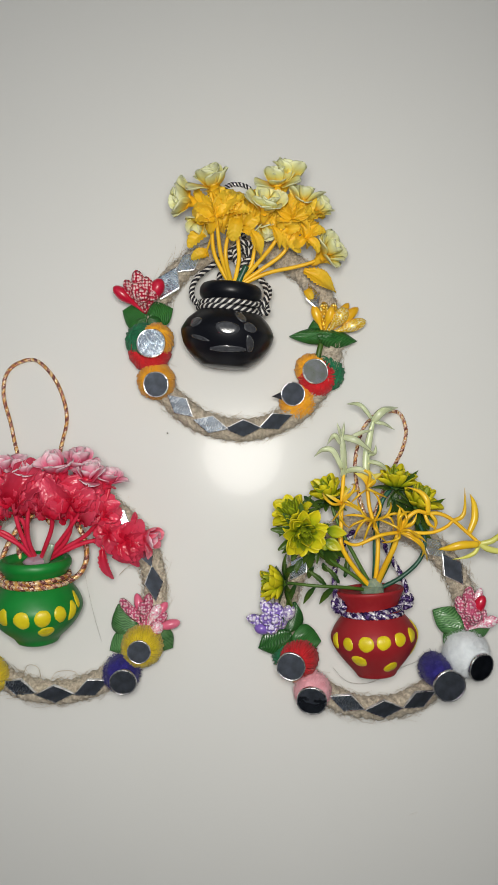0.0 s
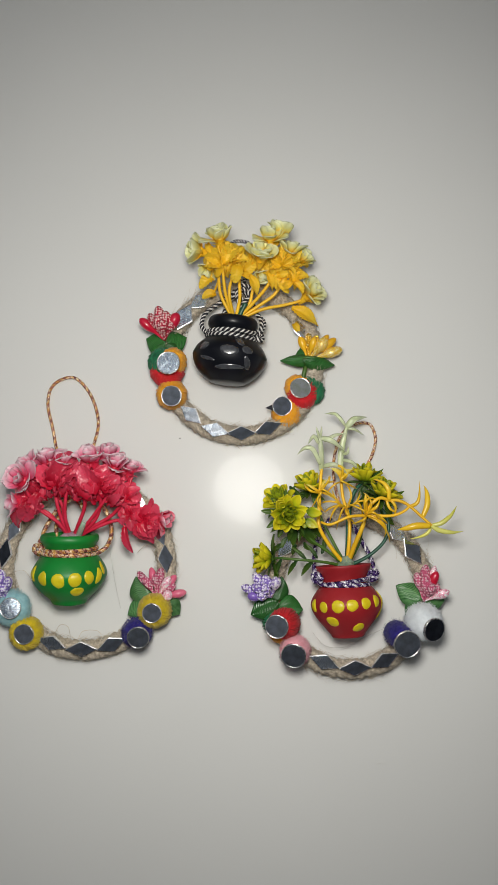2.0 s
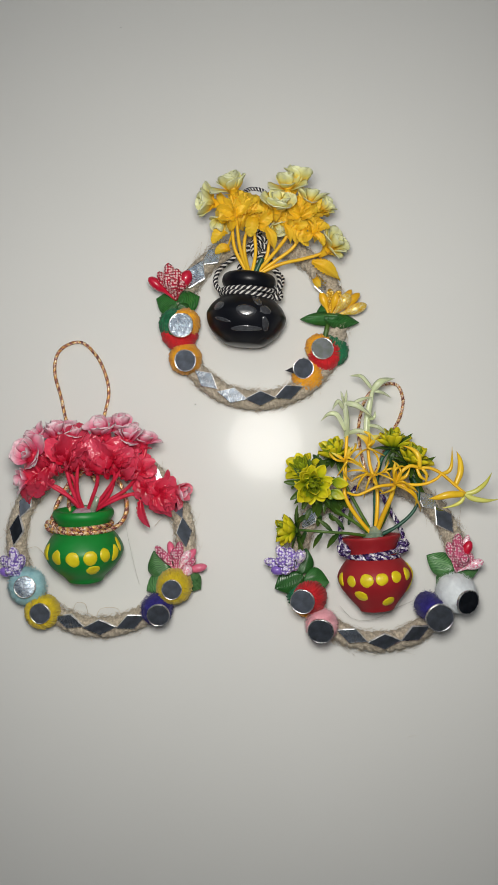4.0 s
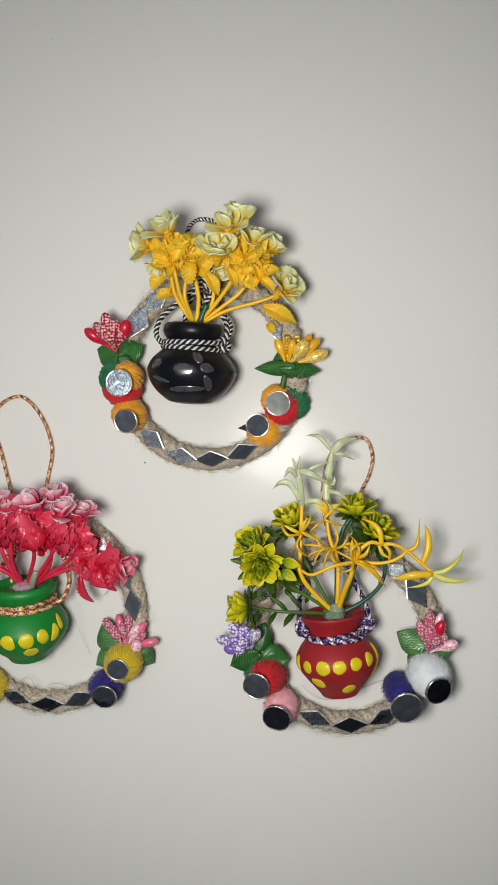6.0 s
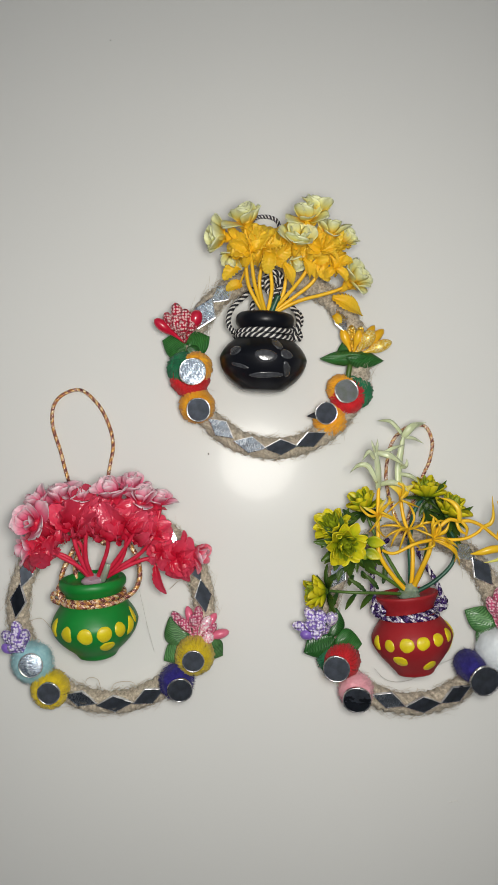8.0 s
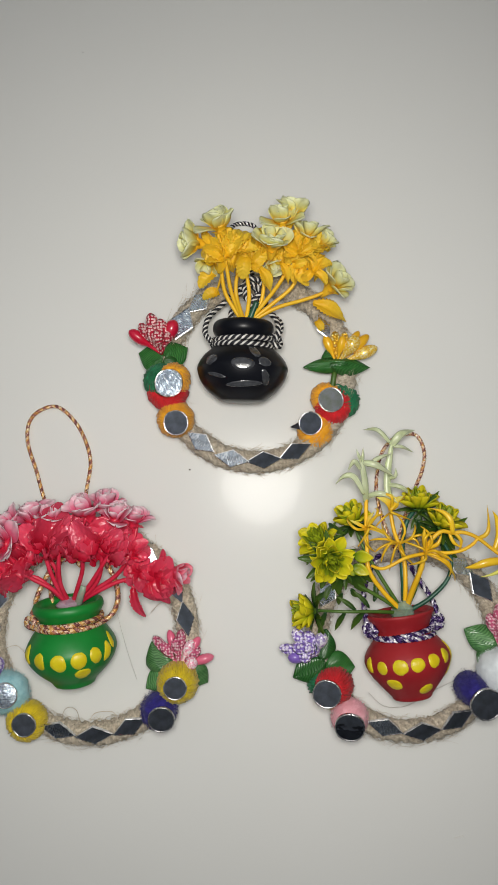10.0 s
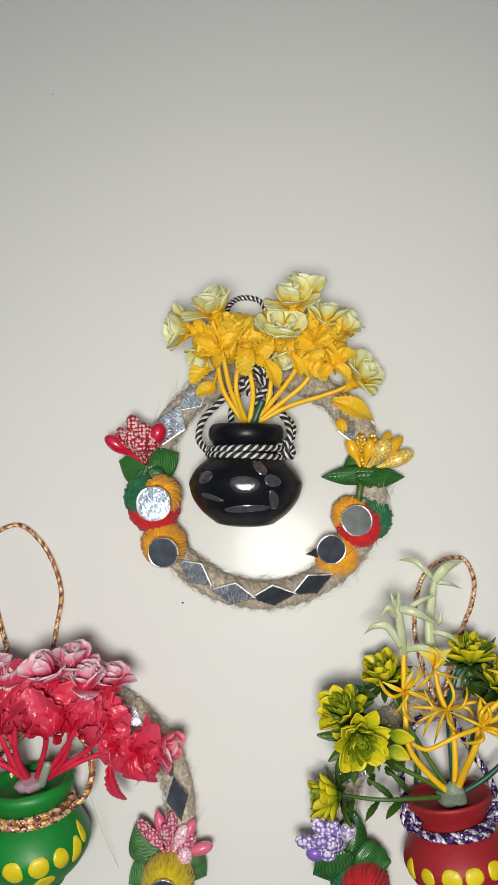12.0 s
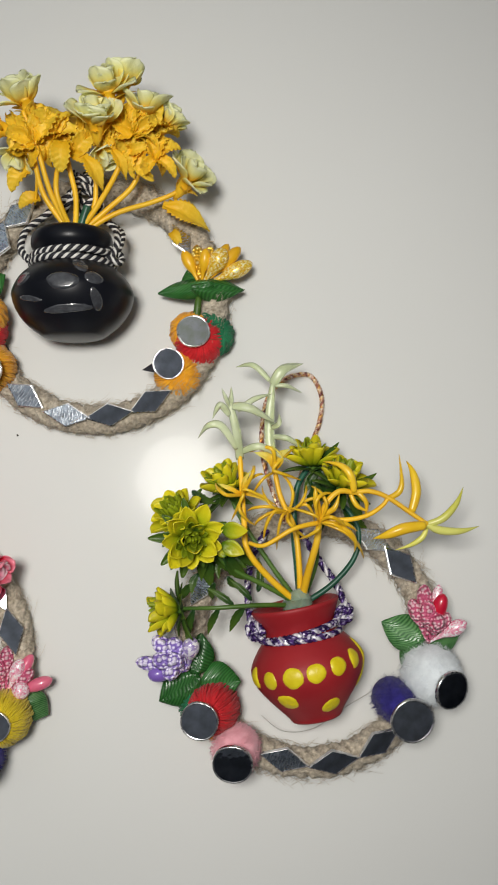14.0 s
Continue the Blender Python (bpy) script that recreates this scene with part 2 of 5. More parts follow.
GOLD_BEAD = beaded("gold_beaded_bud", (0.80, 0.46, 0.03), (1.0, 0.88, 0.36), 800.0, metal=0.5, rough=0.28)
GOLD_FOIL = glitter("gold_foil_bud", [(0.20, (0.76, 0.42, 0.02)), (0.6, (0.98, 0.70, 0.08)), (0.92, (1.0, 0.96, 0.62))], 2400.0, 0.2)
SILVER_PINK = glitter("silvered_pink_bud", [(0.15, (0.84, 0.26, 0.40)), (0.5, (0.95, 0.58, 0.68)), (0.85, (1.0, 0.95, 0.97))], 2200.0, 0.1)
SILVER_LILAC = glitter("silvered_lilac_bud", [(0.15, (0.36, 0.28, 0.58)), (0.5, (0.74, 0.68, 0.88)), (0.85, (1.0, 0.98, 1.0))], 1300.0, 0.15)
RED_BUD = plain("red_bud", (0.50, 0.006, 0.03), (0.60, 0.012, 0.05), 200.0, 0.3, coat=0.4)
PINK_BUD = plain("pink_bud", (0.66, 0.10, 0.20), (0.78, 0.18, 0.28), 200.0, 0.3, coat=0.4)
LILAC_BUD = plain("lilac_bud", (0.20, 0.11, 0.48), (0.28, 0.17, 0.58), 200.0, 0.3, coat=0.4)
YELLOW_BUD = plain("yellow_bud", (0.78, 0.40, 0.01), (0.86, 0.50, 0.02), 200.0, 0.3, coat=0.4)
YELLOW_STEM = plain("yellow_stem", (0.84, 0.47, 0.010), (0.94, 0.58, 0.03), 150.0, 0.45)
STRAP = plain("golden_strap", (0.72, 0.41, 0.010), (0.84, 0.56, 0.03), 150.0, 0.3)
GREEN_STEM = plain("green_stem", (0.04, 0.11, 0.012), (0.10, 0.19, 0.03), 150.0, 0.45)
DARK_STEM = plain("dark_green_stem", (0.010, 0.07, 0.04), (0.02, 0.12, 0.07), 150.0, 0.4)
RED_STEM = plain("red_stem", (0.56, 0.012, 0.04), (0.68, 0.03, 0.08), 150.0, 0.4)
CREAM_PETAL = petal_mat("cream_petal", [(0.14, (0.96, 0.62, 0.03)), (0.42, (0.97, 0.86, 0.24)), (0.64, (0.96, 0.95, 0.48)), (0.90, (0.95, 0.97, 0.68))], rough=0.40, through_light=0.36, clear=0.04)
YELLOW_PETAL = petal_mat("yellow_petal", [(0.1, (0.95, 0.58, 0.015)), (0.9, (0.98, 0.72, 0.06))])
PINK_PETAL = petal_mat("pink_tipped_petal", [(0.14, (0.84, 0.04, 0.13)), (0.46, (0.91, 0.21, 0.37)), (0.70, (0.95, 0.50, 0.63)), (0.96, (0.98, 0.82, 0.87))], rough=0.32, through_light=0.36, clear=0.05)
RED_PETAL = petal_mat("red_petal", [(0.1, (0.68, 0.012, 0.045)), (0.9, (0.86, 0.095, 0.18))], rough=0.22, through_light=0.32, vary=0.16)
ROSY_PETAL = petal_mat("rosy_petal", [(0.2, (0.82, 0.016, 0.055)), (0.6, (0.90, 0.10, 0.20)), (0.95, (0.95, 0.40, 0.50))], rough=0.32, through_light=0.42)
LIME_PETAL = petal_mat("lime_petal", [(0.05, (0.10, 0.22, 0.010)), (0.40, (0.46, 0.53, 0.012)), (0.80, (0.82, 0.74, 0.025))], rough=0.34, through_light=0.32, vary=0.14)
GREEN_PETAL = petal_mat("green_sepal", [(0.05, (0.012, 0.055, 0.010)), (0.9, (0.085, 0.16, 0.018))], rough=0.36)
YELLOW_BLADE = petal_mat("yellow_blade", [(0.1, (0.86, 0.50, 0.01)), (0.5, (0.88, 0.62, 0.04)), (0.9, (0.78, 0.74, 0.16))])
INNER_PETAL = petal_mat("green_inner_petal", [(0.05, (0.045, 0.12, 0.010)), (0.9, (0.36, 0.45, 0.018))], rough=0.34, through_light=0.3)
PALE_BLADE = plain("pale_green_blade", (0.58, 0.66, 0.38), (0.74, 0.80, 0.56), 120.0, 0.32, see=0.45)
LIME_STRAP = plain("lime_strap", (0.60, 0.58, 0.06), (0.72, 0.72, 0.20), 120.0, 0.32)
SPECK = plain("dark_crumb", (0.02, 0.017, 0.013), (0.04, 0.035, 0.03), 400.0, 0.8)
THREAD = plain("clear_thread", (0.40, 0.38, 0.35), (0.50, 0.48, 0.45), 300.0, 0.4)


# ---- tools for shapes, in millimetres ----
class Geo:
    """Vertices and faces, gathered for one mesh."""

    def __init__(self):
        self.v, self.f, self.i = [], [], []

    def add(self, verts, faces, index=0):
        at = len(self.v)
        self.v += [tuple(p) for p in verts]
        self.f += [tuple(at + k for k in f) for f in faces]
        self.i += [index] * len(faces)

    def mesh(self, name, mats, smooth=True, scale=0.001):
        me = bpy.data.meshes.new(name)
        me.from_pydata([tuple(scale * c for c in p) for p in self.v], [], self.f)
        for m in mats if isinstance(mats, (list, tuple)) else [mats]:
            me.materials.append(m)
        me.polygons.foreach_set("material_index", self.i)
        me.polygons.foreach_set("use_smooth", [smooth] * len(self.f))
        me.update()
        return me


PLACE = {}


def mm(x, y, z):
    return Matrix.Translation((x * 0.001, y * 0.001, z * 0.001))


def thing(name, base, label, category, group=""):
    ob = new(name)
    ob.empty_display_size = 0.01
    ob.matrix_basis = PLACE[ob.name] = mm(*base)
    return tagged(ob, label, category, group)


def part(name, me, parent, m=None, label=""):
    """One mesh as a part of a thing or of a part, at the pose m in the world."""
    ob = new(name, me)
    m = m or Matrix.Identity(4)
    PLACE[ob.name] = m
    ob.parent = parent
    ob.matrix_parent_inverse = PLACE[parent.name].inverted()
    ob.matrix_basis = m
    return tagged(ob, label)


def glide(points, count, closed=False):
    """A smooth line through a few points, in count even steps of its parameter."""
    p = [Vector(q) for q in points]
    n = len(p)
    out = []
    spans = n if closed else n - 1
    for k in range(count + (0 if closed else 1)):
        s = k / count * spans
        i = min(int(s), spans - 1)
        u = s - i
        if closed:
            a, b, c, d = (p[(i + j) % n] for j in (-1, 0, 1, 2))
        else:
            a, b, c, d = (p[min(max(i + j, 0), n - 1)] for j in (-1, 0, 1, 2))
        out.append(0.5 * (2 * b + (c - a) * u + (2 * a - 5 * b + 4 * c - d) * u * u + (3 * b - 3 * c + d - a) * u ** 3))
    return out


def crosses(line, closed=False):
    """Two cross directions at each point of a line, carried along without twist."""
    n = len(line)
    ways = []
    for i in range(n):
        a, b = (line[i - 1], line[(i + 1) % n]) if closed else (line[max(i - 1, 0)], line[min(i + 1, n - 1)])
        ways.append((b - a).normalized())
    side = ways[0].orthogonal().normalized()
    out = []
    for w in ways:
        side = (side - w * side.dot(w)).normalized()
        out.append((side.copy(), w.cross(side)))
    return out


def tube(geo, line, radius, sides=6, closed=False, index=0):
    """A round bar along a line; radius is a number or one for each point."""
    n = len(line)
    rad = radius if isinstance(radius, list) else [radius] * n
    verts = []
    for p, (a, b), r in zip(line, crosses(line, closed), rad):
        verts += [p + (a * math.cos(t) + b * math.sin(t)) * r for t in (2 * math.pi * k / sides for k in range(sides))]
    faces = []
    for i in range(n if closed else n - 1):
        j = (i + 1) % n
        faces += [(i * sides + k, i * sides + (k + 1) % sides, j * sides + (k + 1) % sides, j * sides + k) for k in range(sides)]
    if not closed:
        faces += [tuple(range(sides - 1, -1, -1)), tuple(range((n - 1) * sides, n * sides))]
    geo.add(verts, faces, index)


def cord(parent, points, r, pitch, mats, closed=False, step=0.55, hand=1):
    """A twisted cord: its strands wind round one another along a smooth line."""
    rough = glide(points, 60, closed)
    length = sum((rough[i + 1] - rough[i]).length for i in range(len(rough) - 1))
    count = max(int(length / step), 12)
    line = glide(points, count, closed)
    cross = crosses(line, closed)
    turns = length / pitch
    if closed:
        turns = round(turns)
    for k, m in enumerate(mats):
        strand = []
        for i, (p, (a, b)) in enumerate(zip(line, cross)):
            t = 2 * math.pi * (hand * turns * i / count + k / len(mats))
            strand.append(p + (a * math.cos(t) + b * math.sin(t)) * r * 0.52)
        g = Geo()
        tube(g, strand, r * (0.50 if m is CORD_WHITE else 0.62), 6, closed)
        part("strand", g.mesh("strand", m), parent)


def turn_to(way, roll=0.0):
    """The turn that brings +z to a direction."""
    return Vector(way).normalized().to_track_quat("Z", "Y").to_matrix().to_4x4() @ Matrix.Rotation(roll, 4, "Z")


def along(a, b, up=(0, 0, 1)):
    """The pose of a flat piece whose foot is a, that points to b, and whose face looks up; its length in y is the distance."""
    a, b = Vector(a), Vector(b)
    y = (b - a).normalized()
    x = y.cross(Vector(up)).normalized()
    z = x.cross(y)
    s = (b - a).length * 0.001
    m = Matrix((x, y, z)).transposed().to_4x4()
    return Matrix.Translation(a * 0.001) @ m @ Matrix.Diagonal((s, s, s, 1))


def sheet(name, mat, wide, outline, cup, curl, thick, nu=6, nv=8, teeth=0, rib=0.0, wave=0.0, bow=0.0, arch=0.0, frill=0.0, comb=0.0, lobes=0):
    """A petal or leaf of length 1 along y: outline(v) is its half width, cup lifts its sides, curl lifts its tip."""
    g = Geo()
    tops, bottoms = [], []
    for j in range(nv + 1):
        v = 1 - (1 - j / nv) ** 1.5
        w = wide * outline(v)
        for i in range(nu + 1):
            u = 2 * i / nu - 1
            edge = 1.0
            if teeth and abs(u) == 1:
                edge = 1.0 + (0.10 if j % 2 else -0.07 * teeth)
            if lobes:
                edge += 0.15 * math.cos(2 * math.pi * (lobes * v - 0.25)) * abs(u) ** 3 * 0.7
            x = u * w * edge
            z = cup * w * u * u + curl * v * v + wave * math.sin(7 * v + 2.5 * u) * (0.3 + abs(u)) - rib * max(0.0, 1 - abs(u) * 4) + rib
            y = v - (0.02 * teeth * (abs(u) == 1) * (j % 2))
            z += comb * math.sin(2 * math.pi * ((lobes or 8) * v - 1.4 * abs(u))) * min(1.0, 3 * abs(u))
            y -= frill * v ** 3 * (0.5 + 0.5 * math.cos(6.5 * u + 9 * frill)) - frill * 0.5 * v ** 3
            z += frill * 0.7 * v * v * math.sin(5.5 * u + 20 * frill)
            x += bow * math.sin(math.pi * v)
            z += arch * math.sin(math.pi * v)
            tops.append((x, y, z))
            bottoms.append((x, y, z - thick))
    n = (nu + 1) * (nv + 1)
    faces = []
    for j in range(nv):
        for i in range(nu):
            a = j * (nu + 1) + i
            q = (a, a + 1, a + nu + 2, a + nu + 1)
            faces += [q, tuple(n + k for k in reversed(q))]
    rim = [i for i in range(nu + 1)] + [j * (nu + 1) + nu for j in range(1, nv + 1)]
    rim += [nv * (nu + 1) + i for i in range(nu - 1, -1, -1)] + [j * (nu + 1) for j in range(nv - 1, 0, -1)]
    for a, b in zip(rim, rim[1:] + rim[:1]):
        faces.append((b, a, n + a, n + b))
    g.add(tops + bottoms, faces)
    return g.mesh(name, mat, scale=1.0)


def round_tip(v):
    return math.sqrt(max(0.0, math.sin(math.pi * min(1.0, 0.14 + 0.85 * v))))


def lobed(v):
    return max(0.14, math.sqrt(max(0.0, 1 - ((v - 0.66) / (0.70 if v < 0.66 else 0.345)) ** 2)))


def tongue(v):
    return max(0.03, (0.30 + 0.70 * math.sin(math.pi * min(1.0, v / 1.2)) ** 0.9) * (1 - v ** 9) ** 0.6)


def pointed(v):
    return max(0.03, math.sin(math.pi * (0.05 + 0.93 * v) ** 0.85) ** 0.65)


def leafy(v):
    return max(0.02, math.sin(math.pi * (0.04 + 0.95 * v) ** 0.85) ** 0.95)


def blade(v):
    return max(0.06, (0.30 + 0.70 * math.sin(math.pi * v) ** 0.8) * (1 - v ** 8))


# shared petals and leaves
CREAM = [sheet("petal", CREAM_PETAL, w, lobed, cup, c, 0.035, nu=10, nv=12, frill=q, wave=0.02, bow=o) for w, cup, c, q, o in ((0.52, 0.25, 0.10, 0.05, 0.04), (0.58, 0.10, -0.12, 0.07, -0.05), (0.50, 0.30, -0.20, 0.04, 0.06), (0.55, 0.15, 0.02, 0.06, 0.0))]
CREAM_HEART = [sheet("petal", CREAM_PETAL, w, lobed, 0.85, c, 0.035, nu=10, nv=12, frill=0.04) for w, c in ((0.50, 0.20), (0.44, 0.10))]
PINK = [sheet("petal", PINK_PETAL, w, lobed, cup, c, 0.025, nu=10, nv=12, frill=q, wave=0.03, bow=o) for w, cup, c, q, o in ((0.50, 0.20, 0.08, 0.06, 0.05), (0.56, 0.08, -0.14, 0.08, -0.06), (0.46, 0.25, -0.22, 0.05, 0.08), (0.52, 0.10, 0.02, 0.07, 0.0))]
PINK_HEART = [sheet("petal", PINK_PETAL, w, lobed, 0.85, c, 0.025, nu=10, nv=12, frill=0.04) for w, c in ((0.50, 0.20), (0.44, 0.10))]
LOOSE = sheet("petal", LIME_PETAL, 0.31, leafy, 0.12, 0.12, 0.04, nu=6, nv=9)
LIME = [sheet("petal", LIME_PETAL, w, tongue, 0.8, c, 0.04, nu=4, nv=10, bow=o) for w, c, o in ((0.27, 0.30, 0.03), (0.25, 0.46, -0.03), (0.28, 0.16, 0.0))]
INNER = [sheet("petal", INNER_PETAL, 0.15, tongue, 0.75, c, 0.04, nu=4, nv=9) for c in (0.2, 0.45)]
SEPAL_GREEN = sheet("sepal", GREEN_PETAL, 0.16, pointed, 0.6, -0.1, 0.03)
ROSY = [sheet("petal", ROSY_PETAL, w, lobed, 0.25, c, 0.03, nu=10, nv=12, frill=q) for w, c, q in ((0.42, 0.05, 0.06), (0.46, -0.08, 0.09), (0.42, -0.20, 0.07), (0.40, 0.22, 0.05))]
LEAF_YELLOW = sheet("leaf", YELLOW_PETAL, 0.29, leafy, 0.28, -0.26, 0.02, nu=10, nv=32, teeth=2, rib=0.03, bow=0.07, arch=0.10, comb=0.010, wave=0.02)
SEPAL_BROAD = [sheet("sepal", YELLOW_PETAL, w, leafy, 0.40, c, 0.03, nu=8, nv=22, rib=0.03, bow=q, arch=0.12, comb=0.014, lobes=5) for w, c, q in ((0.32, -0.4, 0.10), (0.38, -0.6, -0.08), (0.30, -0.1, 0.04))]
PLEAT_YELLOW = [sheet("leaf", YELLOW_PETAL, w, round_tip, 0.60, c, 0.03, nu=10, nv=30, rib=0.03, bow=q, arch=0.20, comb=0.028, lobes=6) for w, c, q in ((0.36, -0.30, 0.08), (0.42, -0.50, -0.06), (0.34, -0.10, 0.0))]
PLEAT_RED = [sheet("leaf", RED_PETAL, w, round_tip, 0.45, c, 0.03, nu=10, nv=24, rib=0.02, bow=q, arch=0.14, comb=0.014, lobes=4) for w, c, q in ((0.38, -0.30, 0.08), (0.46, -0.50, -0.06), (0.36, 0.10, 0.0))]
LEAF_RED = sheet("leaf", RED_PETAL, 0.20, pointed, 0.6, -0.25, 0.03, nv=20, teeth=2, rib=0.03, bow=0.10, arch=0.10, comb=0.012)
LEAF_GREEN = sheet("leaf", GREEN_PETAL, 0.13, leafy, 0.35, -0.15, 0.03, nv=14, teeth=1, rib=0.02, bow=0.06)
CLOTH = sheet("leaf", CLOTH_LEAF, 0.33, leafy, -0.45, -0.16, 0.012, nu=8, nv=14, rib=0.05, wave=0.03)
CLOTH_PALE = sheet("leaf", CLOTH_LEAF_PALE, 0.36, leafy, -0.45, -0.16, 0.012, nu=8, nv=14, rib=0.05, wave=0.03)
BLADE_YELLOW = [sheet("blade", YELLOW_BLADE, 0.09, blade, 0.8, 0.0, 0.05, nu=4, nv=12, bow=b, arch=0.12) for b in (-0.12, 0.0, 0.12)]

dice = random.Random(4)


def spread(parent, at, way, layers, size, roll=0.0, loose=1.0):
    """Petals round an axis, as children of a flower's core: layers of (mesh, how many, lift in degrees, length, radius, height)."""
    base = mm(*at) @ turn_to(way, roll)
    for meshes, count, lift, length, radius, height in layers:
        off = dice.uniform(0, 6.28)
        for k in range(count):
            me = dice.choice(meshes)
            s = size * length * dice.uniform(0.82, 1.15) * 0.001
            m = base @ Matrix.Rotation(off + 2 * math.pi * (k + dice.uniform(-0.18, 0.18) * loose) / count, 4, "Z")
            m = m @ Matrix.Translation((0, radius * size * 0.001, height * size * 0.001))
            m = m @ Matrix.Rotation(radians(lift + dice.uniform(-15, 15) * loose), 4, "X") @ Matrix.Diagonal((s, s, s, 1))
            part(me.name, me, parent, m)


def core(name, parent, at, way, size, mat):
    """The cup under a flower's petals."""
    g = Geo()
    line = [Vector((0, 0, h * size)) for h in (-0.5, -0.32, -0.12, 0.05, 0.16, 0.22)]
    tube(g, line, [size * r for r in (0.07, 0.13, 0.22, 0.25, 0.18, 0.06)], 10)
    return part(name, g.mesh(name, mat), parent, mm(*at) @ turn_to(way))


def stem(parent, points, r0, r1, mat):
    line = glide(points, 7 * (len(points) - 1))
    n = len(line)
    g = Geo()
    tube(g, line, [r0 + (r1 - r0) * i / (n - 1) for i in range(n)], 7)
    return part("stem", g.mesh("stem", mat), parent)


def lathe(profile, seed, wobble, segs=56, steps=48):
    """A thrown pot from a few (radius, height) pairs, slightly out of true."""
    line = glide([(r, h, 0) for r, h in profile], steps)
    g = Geo()
    verts, faces = [], []
    for r, h, _ in line:
        for k in range(segs):
            t = 2 * math.pi * k / segs
            q = noise.noise(Vector((1.3 * math.cos(t), 1.3 * math.sin(t), h * 0.09 + seed)))
            q += 0.35 * noise.noise(Vector((5 * math.cos(t), 5 * math.sin(t), h * 0.4 + seed)))
            rr = max(r + wobble * q, 0.01)
            verts.append((rr * math.sin(t), -rr * math.cos(t), h))
    for i in range(len(line) - 1):
        faces += [(i * segs + k, i * segs + (k + 1) % segs, (i + 1) * segs + (k + 1) % segs, (i + 1) * segs + k) for k in range(segs)]
    faces.append(tuple(range(segs - 1, -1, -1)))
    g.add(verts, faces)
    return g


def skin(profile, h):
    """Radius and slope of the outer wall at a height."""
    line = [p for p in glide([(r, q, 0) for r, q in profile], 200)]
    top = max(range(len(line)), key=lambda i: line[i][1])
    outer = line[:top + 1]
    i = min(range(1, len(outer) - 1), key=lambda k: abs(outer[k][1] - h))
    d = outer[i + 1] - outer[i - 1]
    return outer[i][0], d[0] / max(d.length, 1e-6), d[1] / max(d.length, 1e-6)


def dab(profile, x, h, a, b, rot, dome, lift=0.06, flat=0.0):
    """A painted drop on the pot's wall: half axes a and b, at x across and h up its front."""
    r, dr, dh = skin(profile, h)
    phi = math.asin(max(-0.97, min(0.97, x / r)))
    g = Geo()
    rings, segs = 5, 28
    verts = []
    er0, eh0 = dr, dh
    mid = Vector(((r + lift * eh0) * math.sin(phi), -(r + lift * eh0) * math.cos(phi), h - lift * er0))
    for k in range(rings + 1):
        q = k / rings
        for j in range(segs if k else 1):
            t = 2 * math.pi * j / segs
            wob = 1 + 0.03 * math.sin(3 * t + x) + 0.015 * math.sin(5 * t + h)
            u, v = a * q * wob * math.cos(t), b * q * wob * math.sin(t)
            u, v = u * math.cos(rot) - v * math.sin(rot), u * math.sin(rot) + v * math.cos(rot)
            hh = h + v * dh
            rr, er, eh = skin(profile, hh)
            up = lift + dome * math.sqrt(max(0.0, 1 - q * q)) if k < rings else -0.25
            f = phi + u / max(rr, 3)
            rr2, h2 = rr + up * eh, hh - up * er
            p = Vector((rr2 * math.sin(f), -rr2 * math.cos(f), h2))
            if flat and k < rings:
                n = Vector((eh0 * math.sin(phi), -eh0 * math.cos(phi), -er0))
                p -= n * (n.dot(p - mid) * flat)
            verts.append(p)
    faces = [(0, 1 + j, 1 + (j + 1) % segs) for j in range(segs)]
    for k in range(1, rings):
        s0, s1 = 1 + (k - 1) * segs, 1 + k * segs
        faces += [(s0 + j, s1 + j, s1 + (j + 1) % segs, s0 + (j + 1) % segs) for j in range(segs)]
    g.add(verts, faces)
    return g


# ---- the room and the table ----
def slab(name, lo, hi, mat, label, bevel=0.0):
    bm = bmesh.new()
    bmesh.ops.create_cube(bm, size=1)
    lo, hi = Vector(lo), Vector(hi)
    for v in bm.verts:
        v.co = Vector([lo[k] + (v.co[k] + 0.5) * (hi[k] - lo[k]) for k in range(3)])
    if bevel:
        bmesh.ops.bevel(bm, geom=list(bm.edges), offset=bevel, segments=3, affect="EDGES", profile=0.5)
    me = bpy.data.meshes.new(name)
    bm.to_mesh(me)
    bm.free()
    me.materials.append(mat)
    return me


def structure(name, lo, hi, mat, label):
    return tagged(new(name, slab(name, lo, hi, mat, label)), label, name.split("_")[0], kind="structure")


structure("floor", (-2.0, -2.0, -0.85), (2.0, 2.2, -0.75), FLOOR, "dark grey stone floor under the table")
structure("ceiling", (-2.0, -2.0, 1.75), (2.0, 2.2, 1.85), CEILING, "pale grey painted ceiling of the dim room")
structure("wall_north", (-2.0, 2.2, -0.85), (2.0, 2.3, 1.85), WALL, "dark grey painted wall of the dim room")
structure("wall_south", (-2.0, -2.1, -0.85), (2.0, -2.0, 1.85), WALL, "dark grey painted wall of the dim room")
structure("wall_east", (2.0, -2.1, -0.85), (2.1, 2.3, 1.85), WALL, "dark grey painted wall of the dim room")
structure("wall_west", (-2.1, -2.1, -0.85), (-2.0, 2.3, 1.85), WALL, "dark grey painted wall of the dim room")

table = thing("table", (0, 0, -750), "white laminate table with a smooth glossy top", "table")
part("tabletop", slab("tabletop", (-0.75, -0.5, -0.028), (0.75, 0.5, 0.0), LAMINATE, "", 0.003), table)
for sx in (-1, 1):
    for sy in (-1, 1):
        x, y = sx * 0.66, sy * 0.41
        part("leg", slab("leg", (x - 0.025, y - 0.025, -0.75), (x + 0.025, y + 0.025, -0.0285), STEEL, "", 0.003), table)


